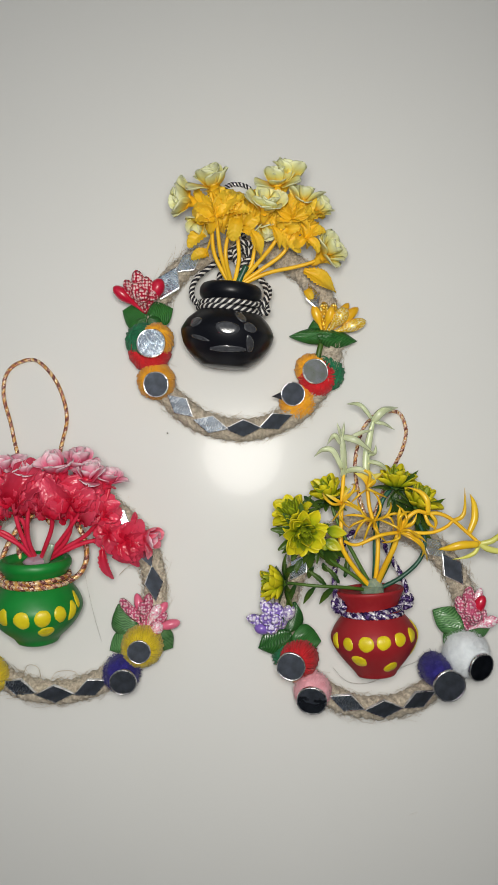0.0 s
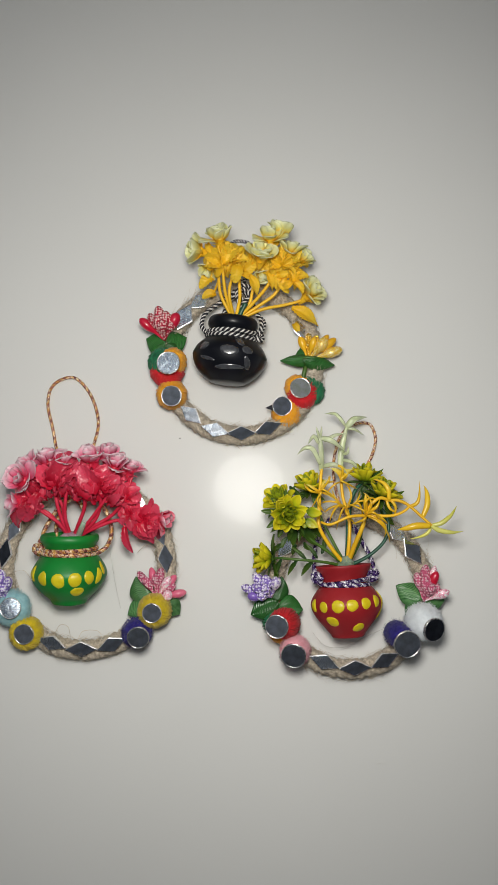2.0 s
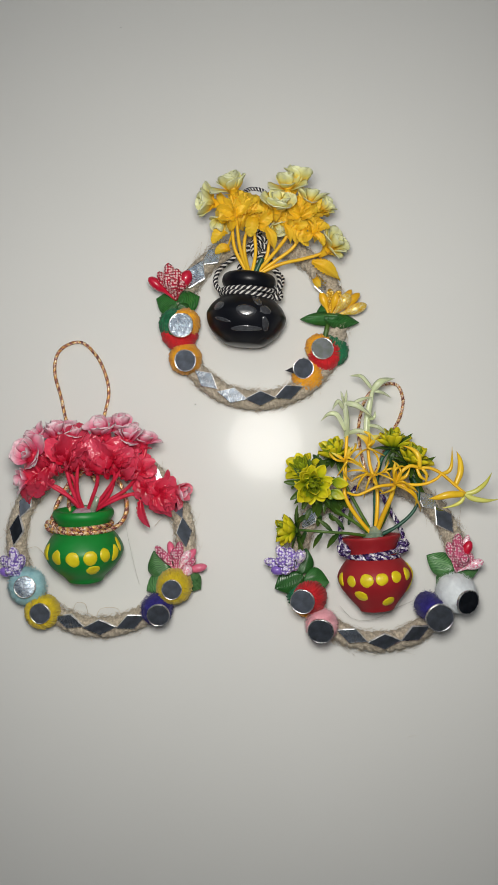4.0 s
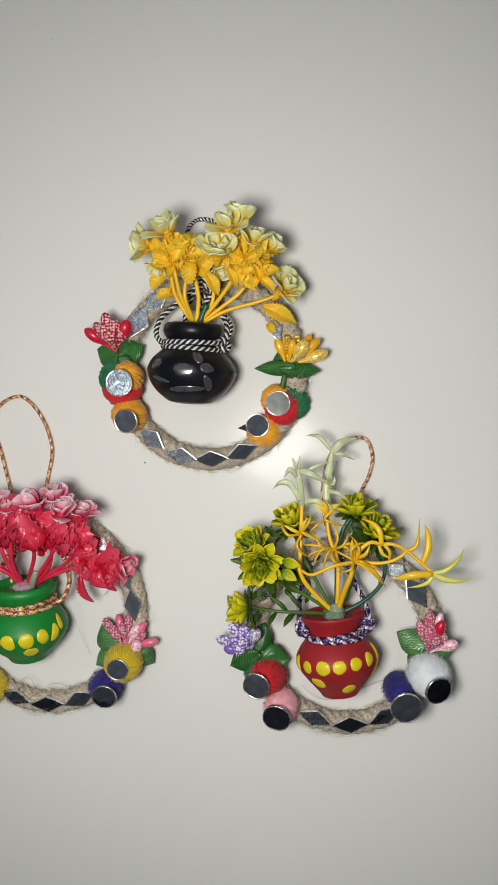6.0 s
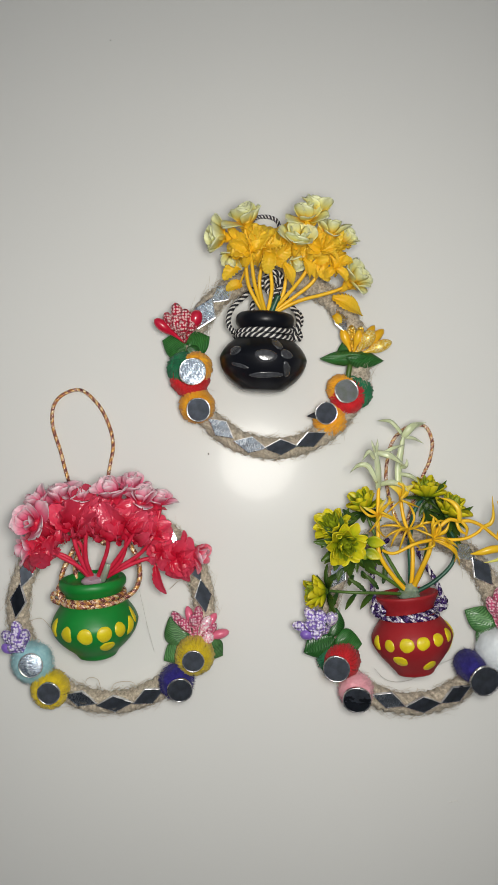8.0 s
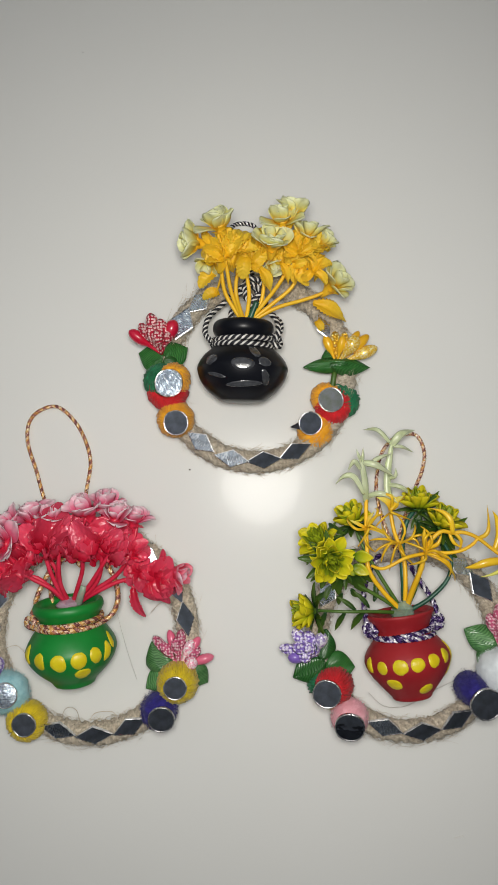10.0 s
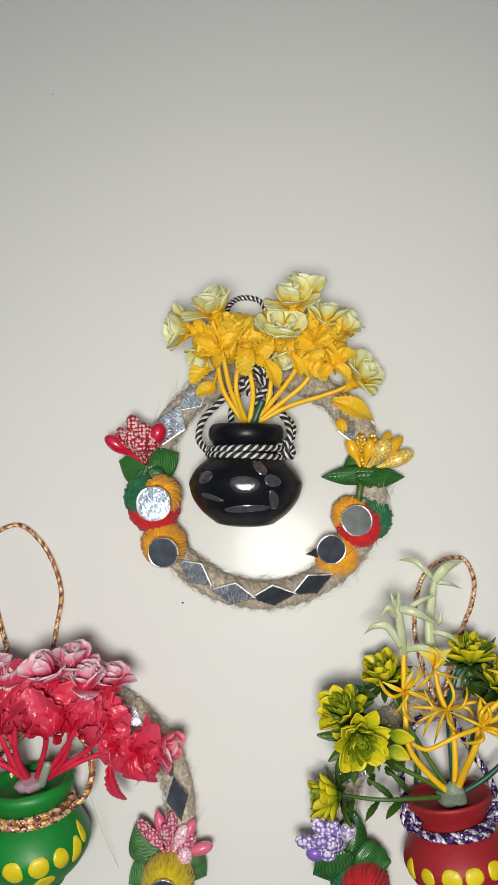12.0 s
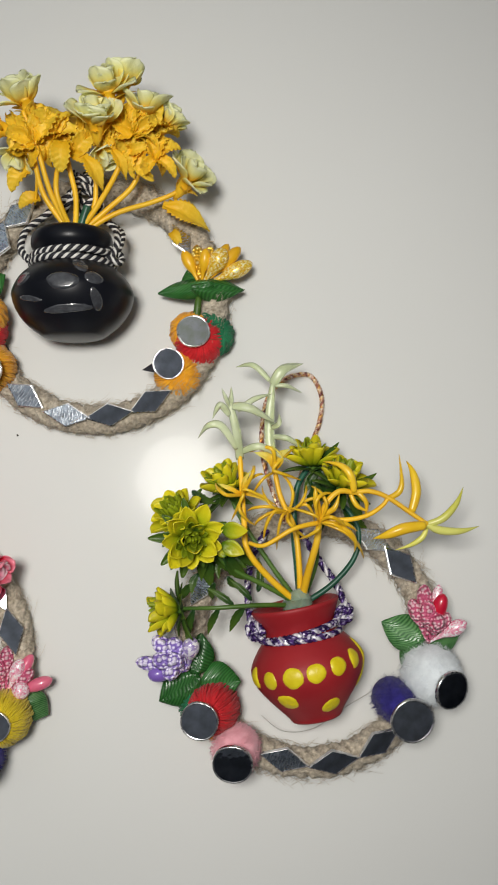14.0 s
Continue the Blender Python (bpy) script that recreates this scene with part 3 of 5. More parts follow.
# ---- the three decorated rings ----
def jute_ring(parent, centre, radius, thick, seed):
    """A bangle wound with jute twine, and the loose fibres on it."""
    cx, cy = centre
    wraps, per, sides = int(radius * 1.6), 12, 18
    n = wraps * per
    g = Geo()
    verts, faces = [], []
    for i in range(n):
        u = 2 * math.pi * i / n
        lump = noise.noise(Vector((3 * math.cos(u), 3 * math.sin(u), seed)))
        for k in range(sides):
            v = 2 * math.pi * k / sides
            ridge = abs(math.sin((wraps * u + 5 * v) / 2 + 0.9 * noise.noise(Vector((9 * math.cos(u), 9 * math.sin(u), seed + 5)))))
            fine = noise.noise(Vector((60 * math.cos(u), 60 * math.sin(u), 2.0 * math.cos(v) + seed)))
            r = thick * (0.74 + 0.25 * ridge + 0.12 * lump + 0.10 * fine)
            rho = radius + r * math.cos(v)
            verts.append((rho * math.cos(u), rho * math.sin(u), thick * 0.98 + r * math.sin(v)))
    for i in range(n):
        j = (i + 1) % n
        faces += [(i * sides + k, j * sides + k, j * sides + (k + 1) % sides, i * sides + (k + 1) % sides) for k in range(sides)]
    g.add(verts, faces)
    part("twine_winding", g.mesh("twine_winding", JUTE), parent, mm(cx, cy, 0))
    g = Geo()
    r = random.Random(seed)
    for _ in range(1600):
        u, v = r.uniform(0, 6.283), r.uniform(-0.6, 3.7)
        out = Vector((math.cos(u) * math.cos(v), math.sin(u) * math.cos(v), math.sin(v)))
        p = Vector((radius * math.cos(u), radius * math.sin(u), thick)) + out * thick * 0.92
        lie = Vector((-math.sin(u), math.cos(u), 0)) * r.choice((-1, 1))
        long = r.uniform(1.5, 5.0) if r.random() < 0.82 else r.uniform(6, 11)
        bend = Vector((r.uniform(-1, 1), r.uniform(-1, 1), r.uniform(-0.3, 0.7)))
        line = []
        for k in range(5):
            s = k / 4
            q = p + lie * long * 0.7 * s + out * (1.2 * math.sin(2.2 * s) + 0.1) * r.uniform(0.6, 1.2) + bend * long * 0.35 * s * s
            q.z = max(q.z, 0.15)
            line.append(q)
        tube(g, line, [0.055, 0.055, 0.05, 0.04, 0.02], 3)
    part("jute_fuzz", g.mesh("jute_fuzz", FIBRE), parent, mm(cx, cy, 0), "frayed pale jute fibres")


def facing(at, way, roll=0.0):
    return mm(*at) @ turn_to(way, roll)


def bent_disc(radius, rise, rings, segs):
    verts = [(0, 0, rise)]
    for k in range(1, rings + 1):
        q = k / rings
        verts += [(radius * q * math.cos(t), radius * q * math.sin(t), rise * (1 - q * q)) for t in (2 * math.pi * j / segs for j in range(segs))]
    faces = [(0, 1 + j, 1 + (j + 1) % segs) for j in range(segs)]
    for k in range(1, rings):
        s0, s1 = 1 + (k - 1) * segs, 1 + k * segs
        faces += [(s0 + j, s1 + j, s1 + (j + 1) % segs, s0 + (j + 1) % segs) for j in range(segs)]
    return verts, faces


def round_mirror(parent, at, way, radius=5.0, mat=None, label="", rise=0.06):
    """A small round mirror with a bright metal rim."""
    m = facing(at, way)
    g = Geo()
    g.add(*bent_disc(radius * 0.93, rise, 4, 40))
    ob = part("round_mirror", g.mesh("round_mirror", mat or MIRROR), parent, m, label)
    g = Geo()
    segs = 44
    shape = [(0.90, -0.02), (0.935, 0.10), (0.985, 0.06), (1.0, -0.25), (0.99, -0.95), (0.3, -1.0)]
    verts, faces = [], []
    for q, h in shape:
        for j in range(segs):
            t = 2 * math.pi * j / segs
            e = 1 + 0.012 * math.sin(4 * t + at[0])
            verts.append((radius * q * e * math.cos(t), radius * q * e * math.sin(t), h))
    for i in range(len(shape) - 1):
        faces += [(i * segs + j, (i + 1) * segs + j, (i + 1) * segs + (j + 1) % segs, i * segs + (j + 1) % segs) for j in range(segs)]
    faces.append(tuple(range((len(shape) - 1) * segs, len(shape) * segs)))
    g.add(verts, faces)
    part("rim", g.mesh("rim", FOIL), ob, m)
    return ob


def diamond_mirror(parent, centre, at, long=12.0, wide=6.4, lean=14.0, swing=0.0, mat=None, label="", pitch=0.0):
    """A rhombic mirror along the ring, with folded foil round its edge."""
    dx, dy = at[0] - centre[0], at[1] - centre[1]
    m = mm(at[0], at[1], at[2] + 0.4) @ Matrix.Rotation(math.atan2(dy, dx) - math.pi / 2 + radians(swing), 4, "Z") @ Matrix.Rotation(radians(-lean), 4, "X") @ Matrix.Rotation(radians(pitch), 4, "Y")
    a, b = long * 0.57, wide * 0.55
    corners = [(a, 0), (0, b), (-a, 0), (0, -b)]
    g = Geo()
    q = 0.91
    g.add([(q * x, q * y, 0.72) for x, y in corners], [(0, 1, 2, 3)])
    ob = part("diamond_mirror", g.mesh("diamond_mirror", mat or MIRROR, smooth=False), parent, m, label)
    g = Geo()
    rings = [(0.90, 0.70), (0.93, 0.86), (0.98, 0.80), (1.0, 0.45), (0.98, -0.4), (0.6, -0.5)]
    verts = [(s * x, s * y, h) for s, h in rings for x, y in corners]
    faces = [(i * 4 + k, (i + 1) * 4 + k, (i + 1) * 4 + (k + 1) % 4, i * 4 + (k + 1) % 4) for i in range(len(rings) - 1) for k in range(4)]
    faces.append(tuple(range(4 * len(rings) - 4, 4 * len(rings))))
    g.add(verts, faces)
    part("foil_edge", g.mesh("foil_edge", FOIL, smooth=False), ob, m)
    return ob


def pompom(parent, at, way, radius, high, colour, style="yarn", seed=1, label=""):
    """A flattened woollen pompom: loops of yarn, or a fluffy coat."""
    r = random.Random(seed)
    g = Geo()
    segs, rings = 40, 9
    verts, faces = [], []
    for i in range(rings + 1):
        f = -0.45 + (math.pi / 2 + 0.45) * i / rings
        for k in range(segs):
            t = 2 * math.pi * k / segs
            q = 1 + 0.09 * noise.noise(Vector((2.2 * math.cos(t), 2.2 * math.sin(t), seed + 2 * f))) + 0.03 * r.uniform(-1, 1)
            rr = radius * 0.90 * q * max(math.cos(f), 0.02) ** 0.8
            verts.append((rr * math.cos(t), rr * math.sin(t), high * 0.86 * math.sin(f) * (1 + 0.05 * r.uniform(-1, 1))))
    for i in range(rings):
        faces += [(i * segs + k, i * segs + (k + 1) % segs, (i + 1) * segs + (k + 1) % segs, (i + 1) * segs + k) for k in range(segs)]
    faces += [tuple(range(segs - 1, -1, -1)), tuple(range(rings * segs, (rings + 1) * segs))]
    g.add(verts, faces)
    if style == "yarn":
        for k in range(int(radius * 26)):
            t = r.uniform(0, 6.283)
            swirl = r.uniform(-0.22, 0.22)
            out = r.uniform(0.93, 0.99)
            line = []
            for s in (0.0, 0.17, 0.33, 0.5, 0.67, 0.83, 1.0):
                f = 1.35 - 2.05 * s
                rr = radius * out * math.cos(f) ** 0.75 if math.cos(f) > 0 else 0
                a = t + swirl * s + r.uniform(-0.035, 0.035)
                rr += r.uniform(-0.45, 0.35) if 0 < s < 1 else 0
                line.append(Vector((rr * math.cos(a), rr * math.sin(a), high * 0.95 * math.sin(f) + r.uniform(-0.5, 0.5))))
            tube(g, line, [0.20, 0.26, 0.32, 0.28, 0.34, 0.27, 0.15], 4)
        tufts, reach = int(radius * 260), (0.25, 0.9)
    else:
        tufts, reach = int(radius * radius * 26), (0.6, 1.8)
    for k in range(tufts):
        t, f = r.uniform(0, 6.283), math.asin(r.uniform(-0.3, 1))
        n = Vector((math.cos(t) * math.cos(f), math.sin(t) * math.cos(f), math.sin(f)))
        p = Vector((radius * 0.92 * n.x, radius * 0.92 * n.y, high * 0.9 * n.z))
        jog = Vector((r.uniform(-1, 1), r.uniform(-1, 1), r.uniform(-1, 1))) * 0.55
        tip = p + (n + jog).normalized() * r.uniform(*reach)
        broad = 0.17 if style == "yarn" else 0.08
        side = n.orthogonal().normalized() * broad
        up = n.cross(side).normalized() * broad
        g.add([p + side, p - side * 0.5 + up, p - side * 0.5 - up, tip], [(0, 1, 3), (1, 2, 3), (2, 0, 3)])
    return part("pompom", g.mesh("pompom", WOOL[colour]), parent, facing(at, way), label)


def bud(parent, foot, tip, fat, mat, stalk, label=""):
    """A bud on a thin stalk: swollen towards its rounded tip."""
    a, b = Vector(foot), Vector(tip)
    line = [a.lerp(b, s) for s in (0, 0.2, 0.4, 0.52, 0.62, 0.72, 0.82, 0.90, 0.96, 1.0)]
    g = Geo()
    tube(g, line, [fat * q for q in (0.20, 0.24, 0.42, 0.78, 0.98, 1.04, 0.97, 0.80, 0.54, 0.14)], 12)
    return part("bud", g.mesh("bud", mat), parent, None, label)


def ring_set(name, centre, radius, label, seed, thick=4.75):
    ob = thing(name, (centre[0], centre[1], 0), label, "wreath", "decorated rings on the table")
    jute_ring(ob, centre, radius, thick, seed)
    return ob


# ring with the black pot
C = (-3.3, 41.6)
ring = ring_set("jute_wreath", C, 36.1, "jute-wound ring with orange, red and green pompoms and mirrors", 3)
diamond_mirror(ring, C, (-26.6, 14.6, 9.6), 12, 7, 12, mat=PALE_REFLECTION)
diamond_mirror(ring, C, (-14.9, 7.4, 9.8), 13, 6.6, 13, 4, PALE_REFLECTION)
diamond_mirror(ring, C, (-2.4, 6.0, 9.9), 13, 6.4, 15)
diamond_mirror(ring, C, (10.0, 8.6, 9.6), 13, 6.4, 15)
diamond_mirror(ring, C, (-31.2, 62.3, 9.6), 13, 9, 8, 10, CRINKLE)
diamond_mirror(ring, C, (-23.5, 70.4, 9.4), 12, 7, 6, 0, CRINKLE)
diamond_mirror(ring, C, (24.6, 57.0, 9.8), 10, 5.6, 10, -8, PALE_REFLECTION)
pompom(ring, (-38.6, 36.2, 9.5), (-0.25, -0.1, 1), 8.4, 7.5, "red", seed=1, label="red yarn pompom")
pompom(ring, (-40.8, 39.6, 11.0), (-0.45, 0.25, 1), 6.9, 6.5, "green", seed=2, label="dark green yarn pompom")
pompom(ring, (-35.6, 39.6, 12.5), (0.0, 0.25, 1), 6.5, 6.5, "orange", seed=3, label="orange yarn pompom")
pompom(ring, (-36.2, 24.4, 9.0), (-0.1, -0.12, 1), 7.4, 7.0, "orange", seed=4, label="orange yarn pompom")
pompom(ring, (26.6, 26.0, 6.5), (0.1, -0.1, 1), 7.6, 6.0, "red", seed=5, label="red yarn pompom")
pompom(ring, (30.8, 27.8, 5.5), (0.5, 0.05, 1), 6.9, 5.0, "green", seed=6, label="dark green yarn pompom")
pompom(ring, (24.2, 29.2, 6.6), (-0.1, 0.2, 1), 6.3, 5.0, "orange", seed=7, label="orange yarn pompom")
pompom(ring, (18.8, 16.4, 6.0), (0.05, -0.2, 1), 7.2, 5.2, "orange", seed=8, label="orange yarn pompom")
round_mirror(ring, (-36.8, 37.0, 21.6), (-0.03, 0.05, 1), 5.5, CRINKLE, "crinkled round mirror")
round_mirror(ring, (-35.2, 21.8, 19.0), (-0.10, -0.16, 1), 4.9)
round_mirror(ring, (25.3, 27.5, 14.0), (0.10, 0.10, 1), 5.0, OLIVE_REFLECTION)
round_mirror(ring, (16.8, 18.9, 12.4), (0.10, -0.14, 1), 4.7)
g = Geo()
g.add([(8.6, 18.0, 11.5), (12.6, 19.9, 12), (12.4, 16.7, 12), (12.5, 18.4, 12.7)], [(0, 1, 3), (0, 3, 2), (1, 2, 3), (0, 2, 1)])
part("thorn", g.mesh("thorn", CORD_BLACK, smooth=False), ring, None, "pointed dark scrap of felt")
foot = (-40.0, 50.0, 13)
for tip, fat, mat in (((-43.0, 65.4, 18), 2.5, RED_BEAD), ((-47.2, 61.6, 18), 2.2, RED_BEAD), ((-38.8, 62.5, 19.5), 2.7, RED_BEAD), ((-43.2, 60.0, 20), 2.6, RED_BEAD),
                      ((-35.6, 58.6, 18), 2.3, RED_BEAD), ((-40.2, 58.0, 21), 2.6, RED_BEAD), ((-51.6, 59.3, 17), 2.3, RED_BUD), ((-33.4, 62.0, 18), 2.8, RED_BUD)):
    bud(ring, foot, tip, fat, mat, RED_BUD)
for a, b, w in (((-39.5, 48.0, 12), (-50.0, 52.0, 9), 1.5), ((-38.5, 48.5, 12), (-29.6, 53.2, 9), 1.5), ((-41, 48, 12), (-45.5, 39.5, 9.5), 1.2), ((-39, 48, 13), (-33.5, 43.5, 12), 1.3)):
    part("leaf", CLOTH, ring, along(a, b) @ Matrix.Diagonal((w, 1, 1, 1)))
foot = (29.0, 42.0, 9)
for tip, fat, mat in (((25.0, 53.8, 10), 1.9, YELLOW_BUD), ((32.0, 52.6, 13), 1.7, YELLOW_BUD), ((29.2, 55.4, 9), 2.0, GOLD_BEAD), ((33.6, 55.0, 8), 1.9, GOLD_BEAD),
                      ((37.6, 51.8, 13), 2.8, GOLD_FOIL), ((42.4, 52.8, 10), 2.0, YELLOW_BUD), ((39.0, 55.0, 8), 1.7, YELLOW_BUD), ((45.4, 47.6, 10), 2.4, GOLD_FOIL)):
    bud(ring, foot, tip, fat, mat, YELLOW_BUD)
for a, b, w in (((33, 41.8, 11.5), (15.4, 42.0, 9.5), 0.56), ((26, 41.2, 12), (42.6, 40.2, 9.5), 0.66), ((28.5, 40.5, 8), (26.0, 49.5, 8), 1.5)):
    part("leaf", CLOTH, ring, along(a, b) @ Matrix.Diagonal((w, 1, 1, 1)))
stem(ring, [(29, 42, 8), (27.5, 37, 9), (26.5, 32, 8)], 1.0, 1.2, GREEN_STEM)

# ring with the green pot
C = (-75.1, -57.8)
ring = ring_set("jute_wreath", C, 38.4, "jute-wound ring with yellow, navy and pale blue pompoms and mirrors", 11)
diamond_mirror(ring, C, (-87.7, -92.4, 10.2), 12.6, 6.6, 16, 2, PALE_REFLECTION)
diamond_mirror(ring, C, (-74.0, -95.0, 10.2), 13.4, 6.8, 14, 0)
diamond_mirror(ring, C, (-60.2, -92.6, 10.2), 13, 6.6, 14, 0)
diamond_mirror(ring, C, (-111.4, -52.2, 10.2), 13, 7, 18, 0)
diamond_mirror(ring, C, (-107.6, -40.8, 10.2), 12, 6, 14, 6)
diamond_mirror(ring, C, (-36.7, -53.4, 10.0), 12.5, 6.6, 14, 0)
diamond_mirror(ring, C, (-39.6, -42.5, 10.0), 10, 5, 13, 0)
diamond_mirror(ring, C, (-50.1, -28.0, 10.2), 11, 6, 6, 0, PALE_REFLECTION)
pompom(ring, (-106.6, -77.2, 10.0), (-0.15, -0.1, 1), 8.9, 7.5, "pale_blue", "fluff", 21, "pale blue fluffy pompom")
pompom(ring, (-100.0, -88.4, 9.0), (-0.1, -0.1, 1), 7.8, 7.5, "yellow", seed=22, label="mustard yellow yarn pompom")
pompom(ring, (-41.0, -77.2, 10.6), (0.05, -0.05, 1), 8.0, 8.6, "yellow", seed=23, label="mustard yellow yarn pompom")
pompom(ring, (-48.6, -87.0, 10.4), (0.0, -0.15, 1), 7.2, 9.4, "blue", "fluff", 24, "navy blue pompom")
round_mirror(ring, (-105.2, -76.6, 18.6), (0.02, 0.0, 1), 4.8, CRINKLE, "crinkled round mirror", 0.4)
round_mirror(ring, (-98.8, -88.2, 17.4), (-0.02, -0.14, 1), 4.6)
round_mirror(ring, (-41.0, -77.6, 19.6), (0.03, -0.10, 1), 4.4)
round_mirror(ring, (-46.6, -88.4, 20.6), (0.04, -0.24, 1), 5.0)
foot = (-109.0, -73.0, 14)
for tip, fat, mat in (((-117.2, -63.5, 14), 2.2, LILAC_BEAD), ((-112.0, -59.4, 15), 2.2, LILAC_BEAD), ((-107.6, -62.6, 16), 2.2, LILAC_BEAD), ((-113.4, -64.0, 17), 2.3, LILAC_BEAD),
                      ((-109.6, -66.0, 18), 2.2, LILAC_BEAD), ((-118.0, -69.5, 13), 2.1, LILAC_BUD), ((-114.5, -68.5, 16), 2.1, LILAC_BEAD)):
    bud(ring, foot, tip, fat, mat, LILAC_BUD)
foot = (-40.0, -71.5, 10)
for tip, fat, mat in (((-49.6, -59.6, 9), 1.9, PINK_BEAD), ((-46.4, -62.0, 11), 2.0, PINK_BEAD), ((-43.4, -57.6, 9), 1.7, PINK_BUD), ((-38.6, -57.6, 9), 2.0, PINK_BEAD), ((-41.0, -60.4, 12), 1.9, PINK_BEAD),
                      ((-31.6, -61.0, 9), 1.8, PINK_BUD), ((-34.2, -61.6, 11), 2.0, SILVER_PINK), ((-26.6, -68.6, 9), 1.9, PINK_BUD), ((-33.0, -69.6, 12.5), 2.4, SILVER_PINK), ((-31.6, -65.0, 10), 1.9, PINK_BEAD)):
    bud(ring, foot, tip, fat, mat, PINK_BUD)
for a, b, w in (((-45, -73.5, 9), (-51.0, -62.0, 8), 1.3), ((-36, -74.0, 9), (-29.4, -79.4, 6), 1.5), ((-44, -74, 9), (-54.0, -80.0, 8), 1.2)):
    part("leaf", CLOTH_PALE, ring, along(a, b) @ Matrix.Diagonal((w, 1, 1, 1)))

for pts in ([(-87, -90, 9), (-84.5, -84.6, 11), (-80.6, -85.0, 11), (-79.4, -89.6, 10)], [(-76, -91.5, 10), (-73.4, -87.0, 11), (-66.6, -86.8, 11), (-64.6, -90.6, 10)], [(-40, -50, 9), (-45.5, -47, 8), (-50.6, -51, 5)], [(-110, -62, 8), (-103, -60, 9), (-99, -66, 6)]):
    g = Geo()
    tube(g, glide(pts, 24), 0.11, 4)
    part("jute_fibre", g.mesh("jute_fibre", FIBRE), ring)

# ring with the red pot
C = (49.0, -67.2)
ring = ring_set("jute_wreath", C, 35.4, "jute-wound ring with pink, white, red and navy pompoms", 19)
diamond_mirror(ring, C, (37.1, -98.6, 10.2), 13, 6.8, 14, 0, PALE_REFLECTION)
diamond_mirror(ring, C, (51.1, -101.0, 10.2), 13.4, 6.8, 14, 0)
diamond_mirror(ring, C, (64.6, -97.4, 10.2), 13, 6.6, 14, 0)
diamond_mirror(ring, C, (77.6, -48.2, 10.4), 13, 8.0, 12, 0)
diamond_mirror(ring, C, (70.6, -40.0, 10.2), 12, 6.4, 8, 0, PALE_REFLECTION)
diamond_mirror(ring, C, (19.0, -47.4, 10.2), 11, 7, 24, 0, PALE_REFLECTION)
pompom(ring, (18.9, -81.6, 11.5), (-0.25, 0.0, 1), 7.2, 9.4, "red", seed=31, label="red yarn pompom")
pompom(ring, (15.6, -81.0, 8.0), (-0.4, 0.1, 1), 6.9, 6.0, "green", seed=32, label="dark green yarn pompom")
pompom(ring, (18.0, -84.8, 7.6), (-0.2, -0.3, 1), 6.7, 6.0, "orange", seed=33, label="orange yarn pompom")
pompom(ring, (23.8, -93.6, 11.5), (-0.1, -0.15, 1), 7.2, 9.6, "pink", "fluff", 34, "pale pink fluffy pompom")
pompom(ring, (70.0, -85.4, 13.0), (0.1, -0.15, 1), 6.2, 11.0, "blue", "fluff", 35, "navy blue pompom")
pompom(ring, (81.6, -79.6, 13.0), (0.15, -0.05, 1), 9.0, 11.0, "white", "fluff", 36, "white fluffy pompom")
round_mirror(ring, (15.0, -82.2, 23.0), (-0.16, -0.10, 1), 5.3)
round_mirror(ring, (22.6, -94.8, 22.4), (-0.14, -0.28, 1), 5.6)
round_mirror(ring, (72.0, -88.4, 26.6), (0.06, -0.16, 1), 6.0)
round_mirror(ring, (84.2, -82.2, 25.0), (0.42, -0.26, 1), 5.4)
foot = (13.0, -69.8, 14)
for tip, fat, mat in (((-1.2, -65.2, 17), 2.0, LILAC_BEAD), ((4.4, -59.2, 17), 2.4, LILAC_BEAD), ((9.2, -60.0, 18), 2.4, LILAC_BEAD), ((4.0, -64.4, 19.5), 2.5, LILAC_BEAD), ((8.2, -64.6, 20.5), 2.5, LILAC_BEAD),
                      ((1.8, -69.4, 17), 2.3, LILAC_BUD), ((15.2, -60.6, 20), 2.4, SILVER_LILAC), ((6.4, -68.8, 19), 2.4, LILAC_BEAD)):
    bud(ring, foot, tip, fat, mat, LILAC_BUD)
for a, b, w in (((14.5, -71.5, 13), (17.6, -60.5, 11), 1.3), ((16, -74.5, 13), (27.4, -75.6, 12), 1.6), ((16.0, -72.5, 12), (3.4, -78.4, 12), 1.3)):
    part("leaf", CLOTH, ring, along(a, b) @ Matrix.Diagonal((w, 1, 1, 1)))
foot = (81.6, -70.6, 15)
for tip, fat, mat in (((82.4, -54.0, 17), 2.3, PINK_BEAD), ((78.2, -57.6, 17), 2.1, PINK_BEAD), ((86.0, -58.6, 19), 2.3, PINK_BEAD), ((82.0, -58.6, 20), 2.5, PINK_BEAD), ((88.0, -62.6, 18), 2.2, PINK_BEAD),
                      ((86.9, -57.0, 20), 2.1, RED_BUD), ((92.4, -65.6, 19), 2.1, SILVER_PINK), ((86.8, -54.6, 17), 1.7, SILVER_PINK), ((84.8, -62.4, 21), 2.4, PINK_BEAD)):
    bud(ring, foot, tip, fat, mat, PINK_BUD)
for a, b, w in (((81, -70.5, 13), (70.0, -63.8, 12), 1.15), ((80, -71, 13), (75.0, -80.0, 11), 1.1), ((81.5, -71.5, 14), (92.6, -70.0, 12), 1.1)):
    part("leaf", CLOTH_PALE, ring, along(a, b) @ Matrix.Diagonal((w, 1, 1, 1)))


# ---- the pots ----
def pot_pose(at, lean, rise):
    """A pot on its side: at is the foot of its axis, lean turns it on the table, rise lifts its mouth about the belly."""
    foot = mm(*at) @ Matrix.Rotation(radians(lean), 4, "Z")
    return foot @ mm(0, 15, 0) @ Matrix.Rotation(radians(rise), 4, "X") @ mm(0, -15, 0) @ Matrix.Rotation(radians(-90), 4, "X")


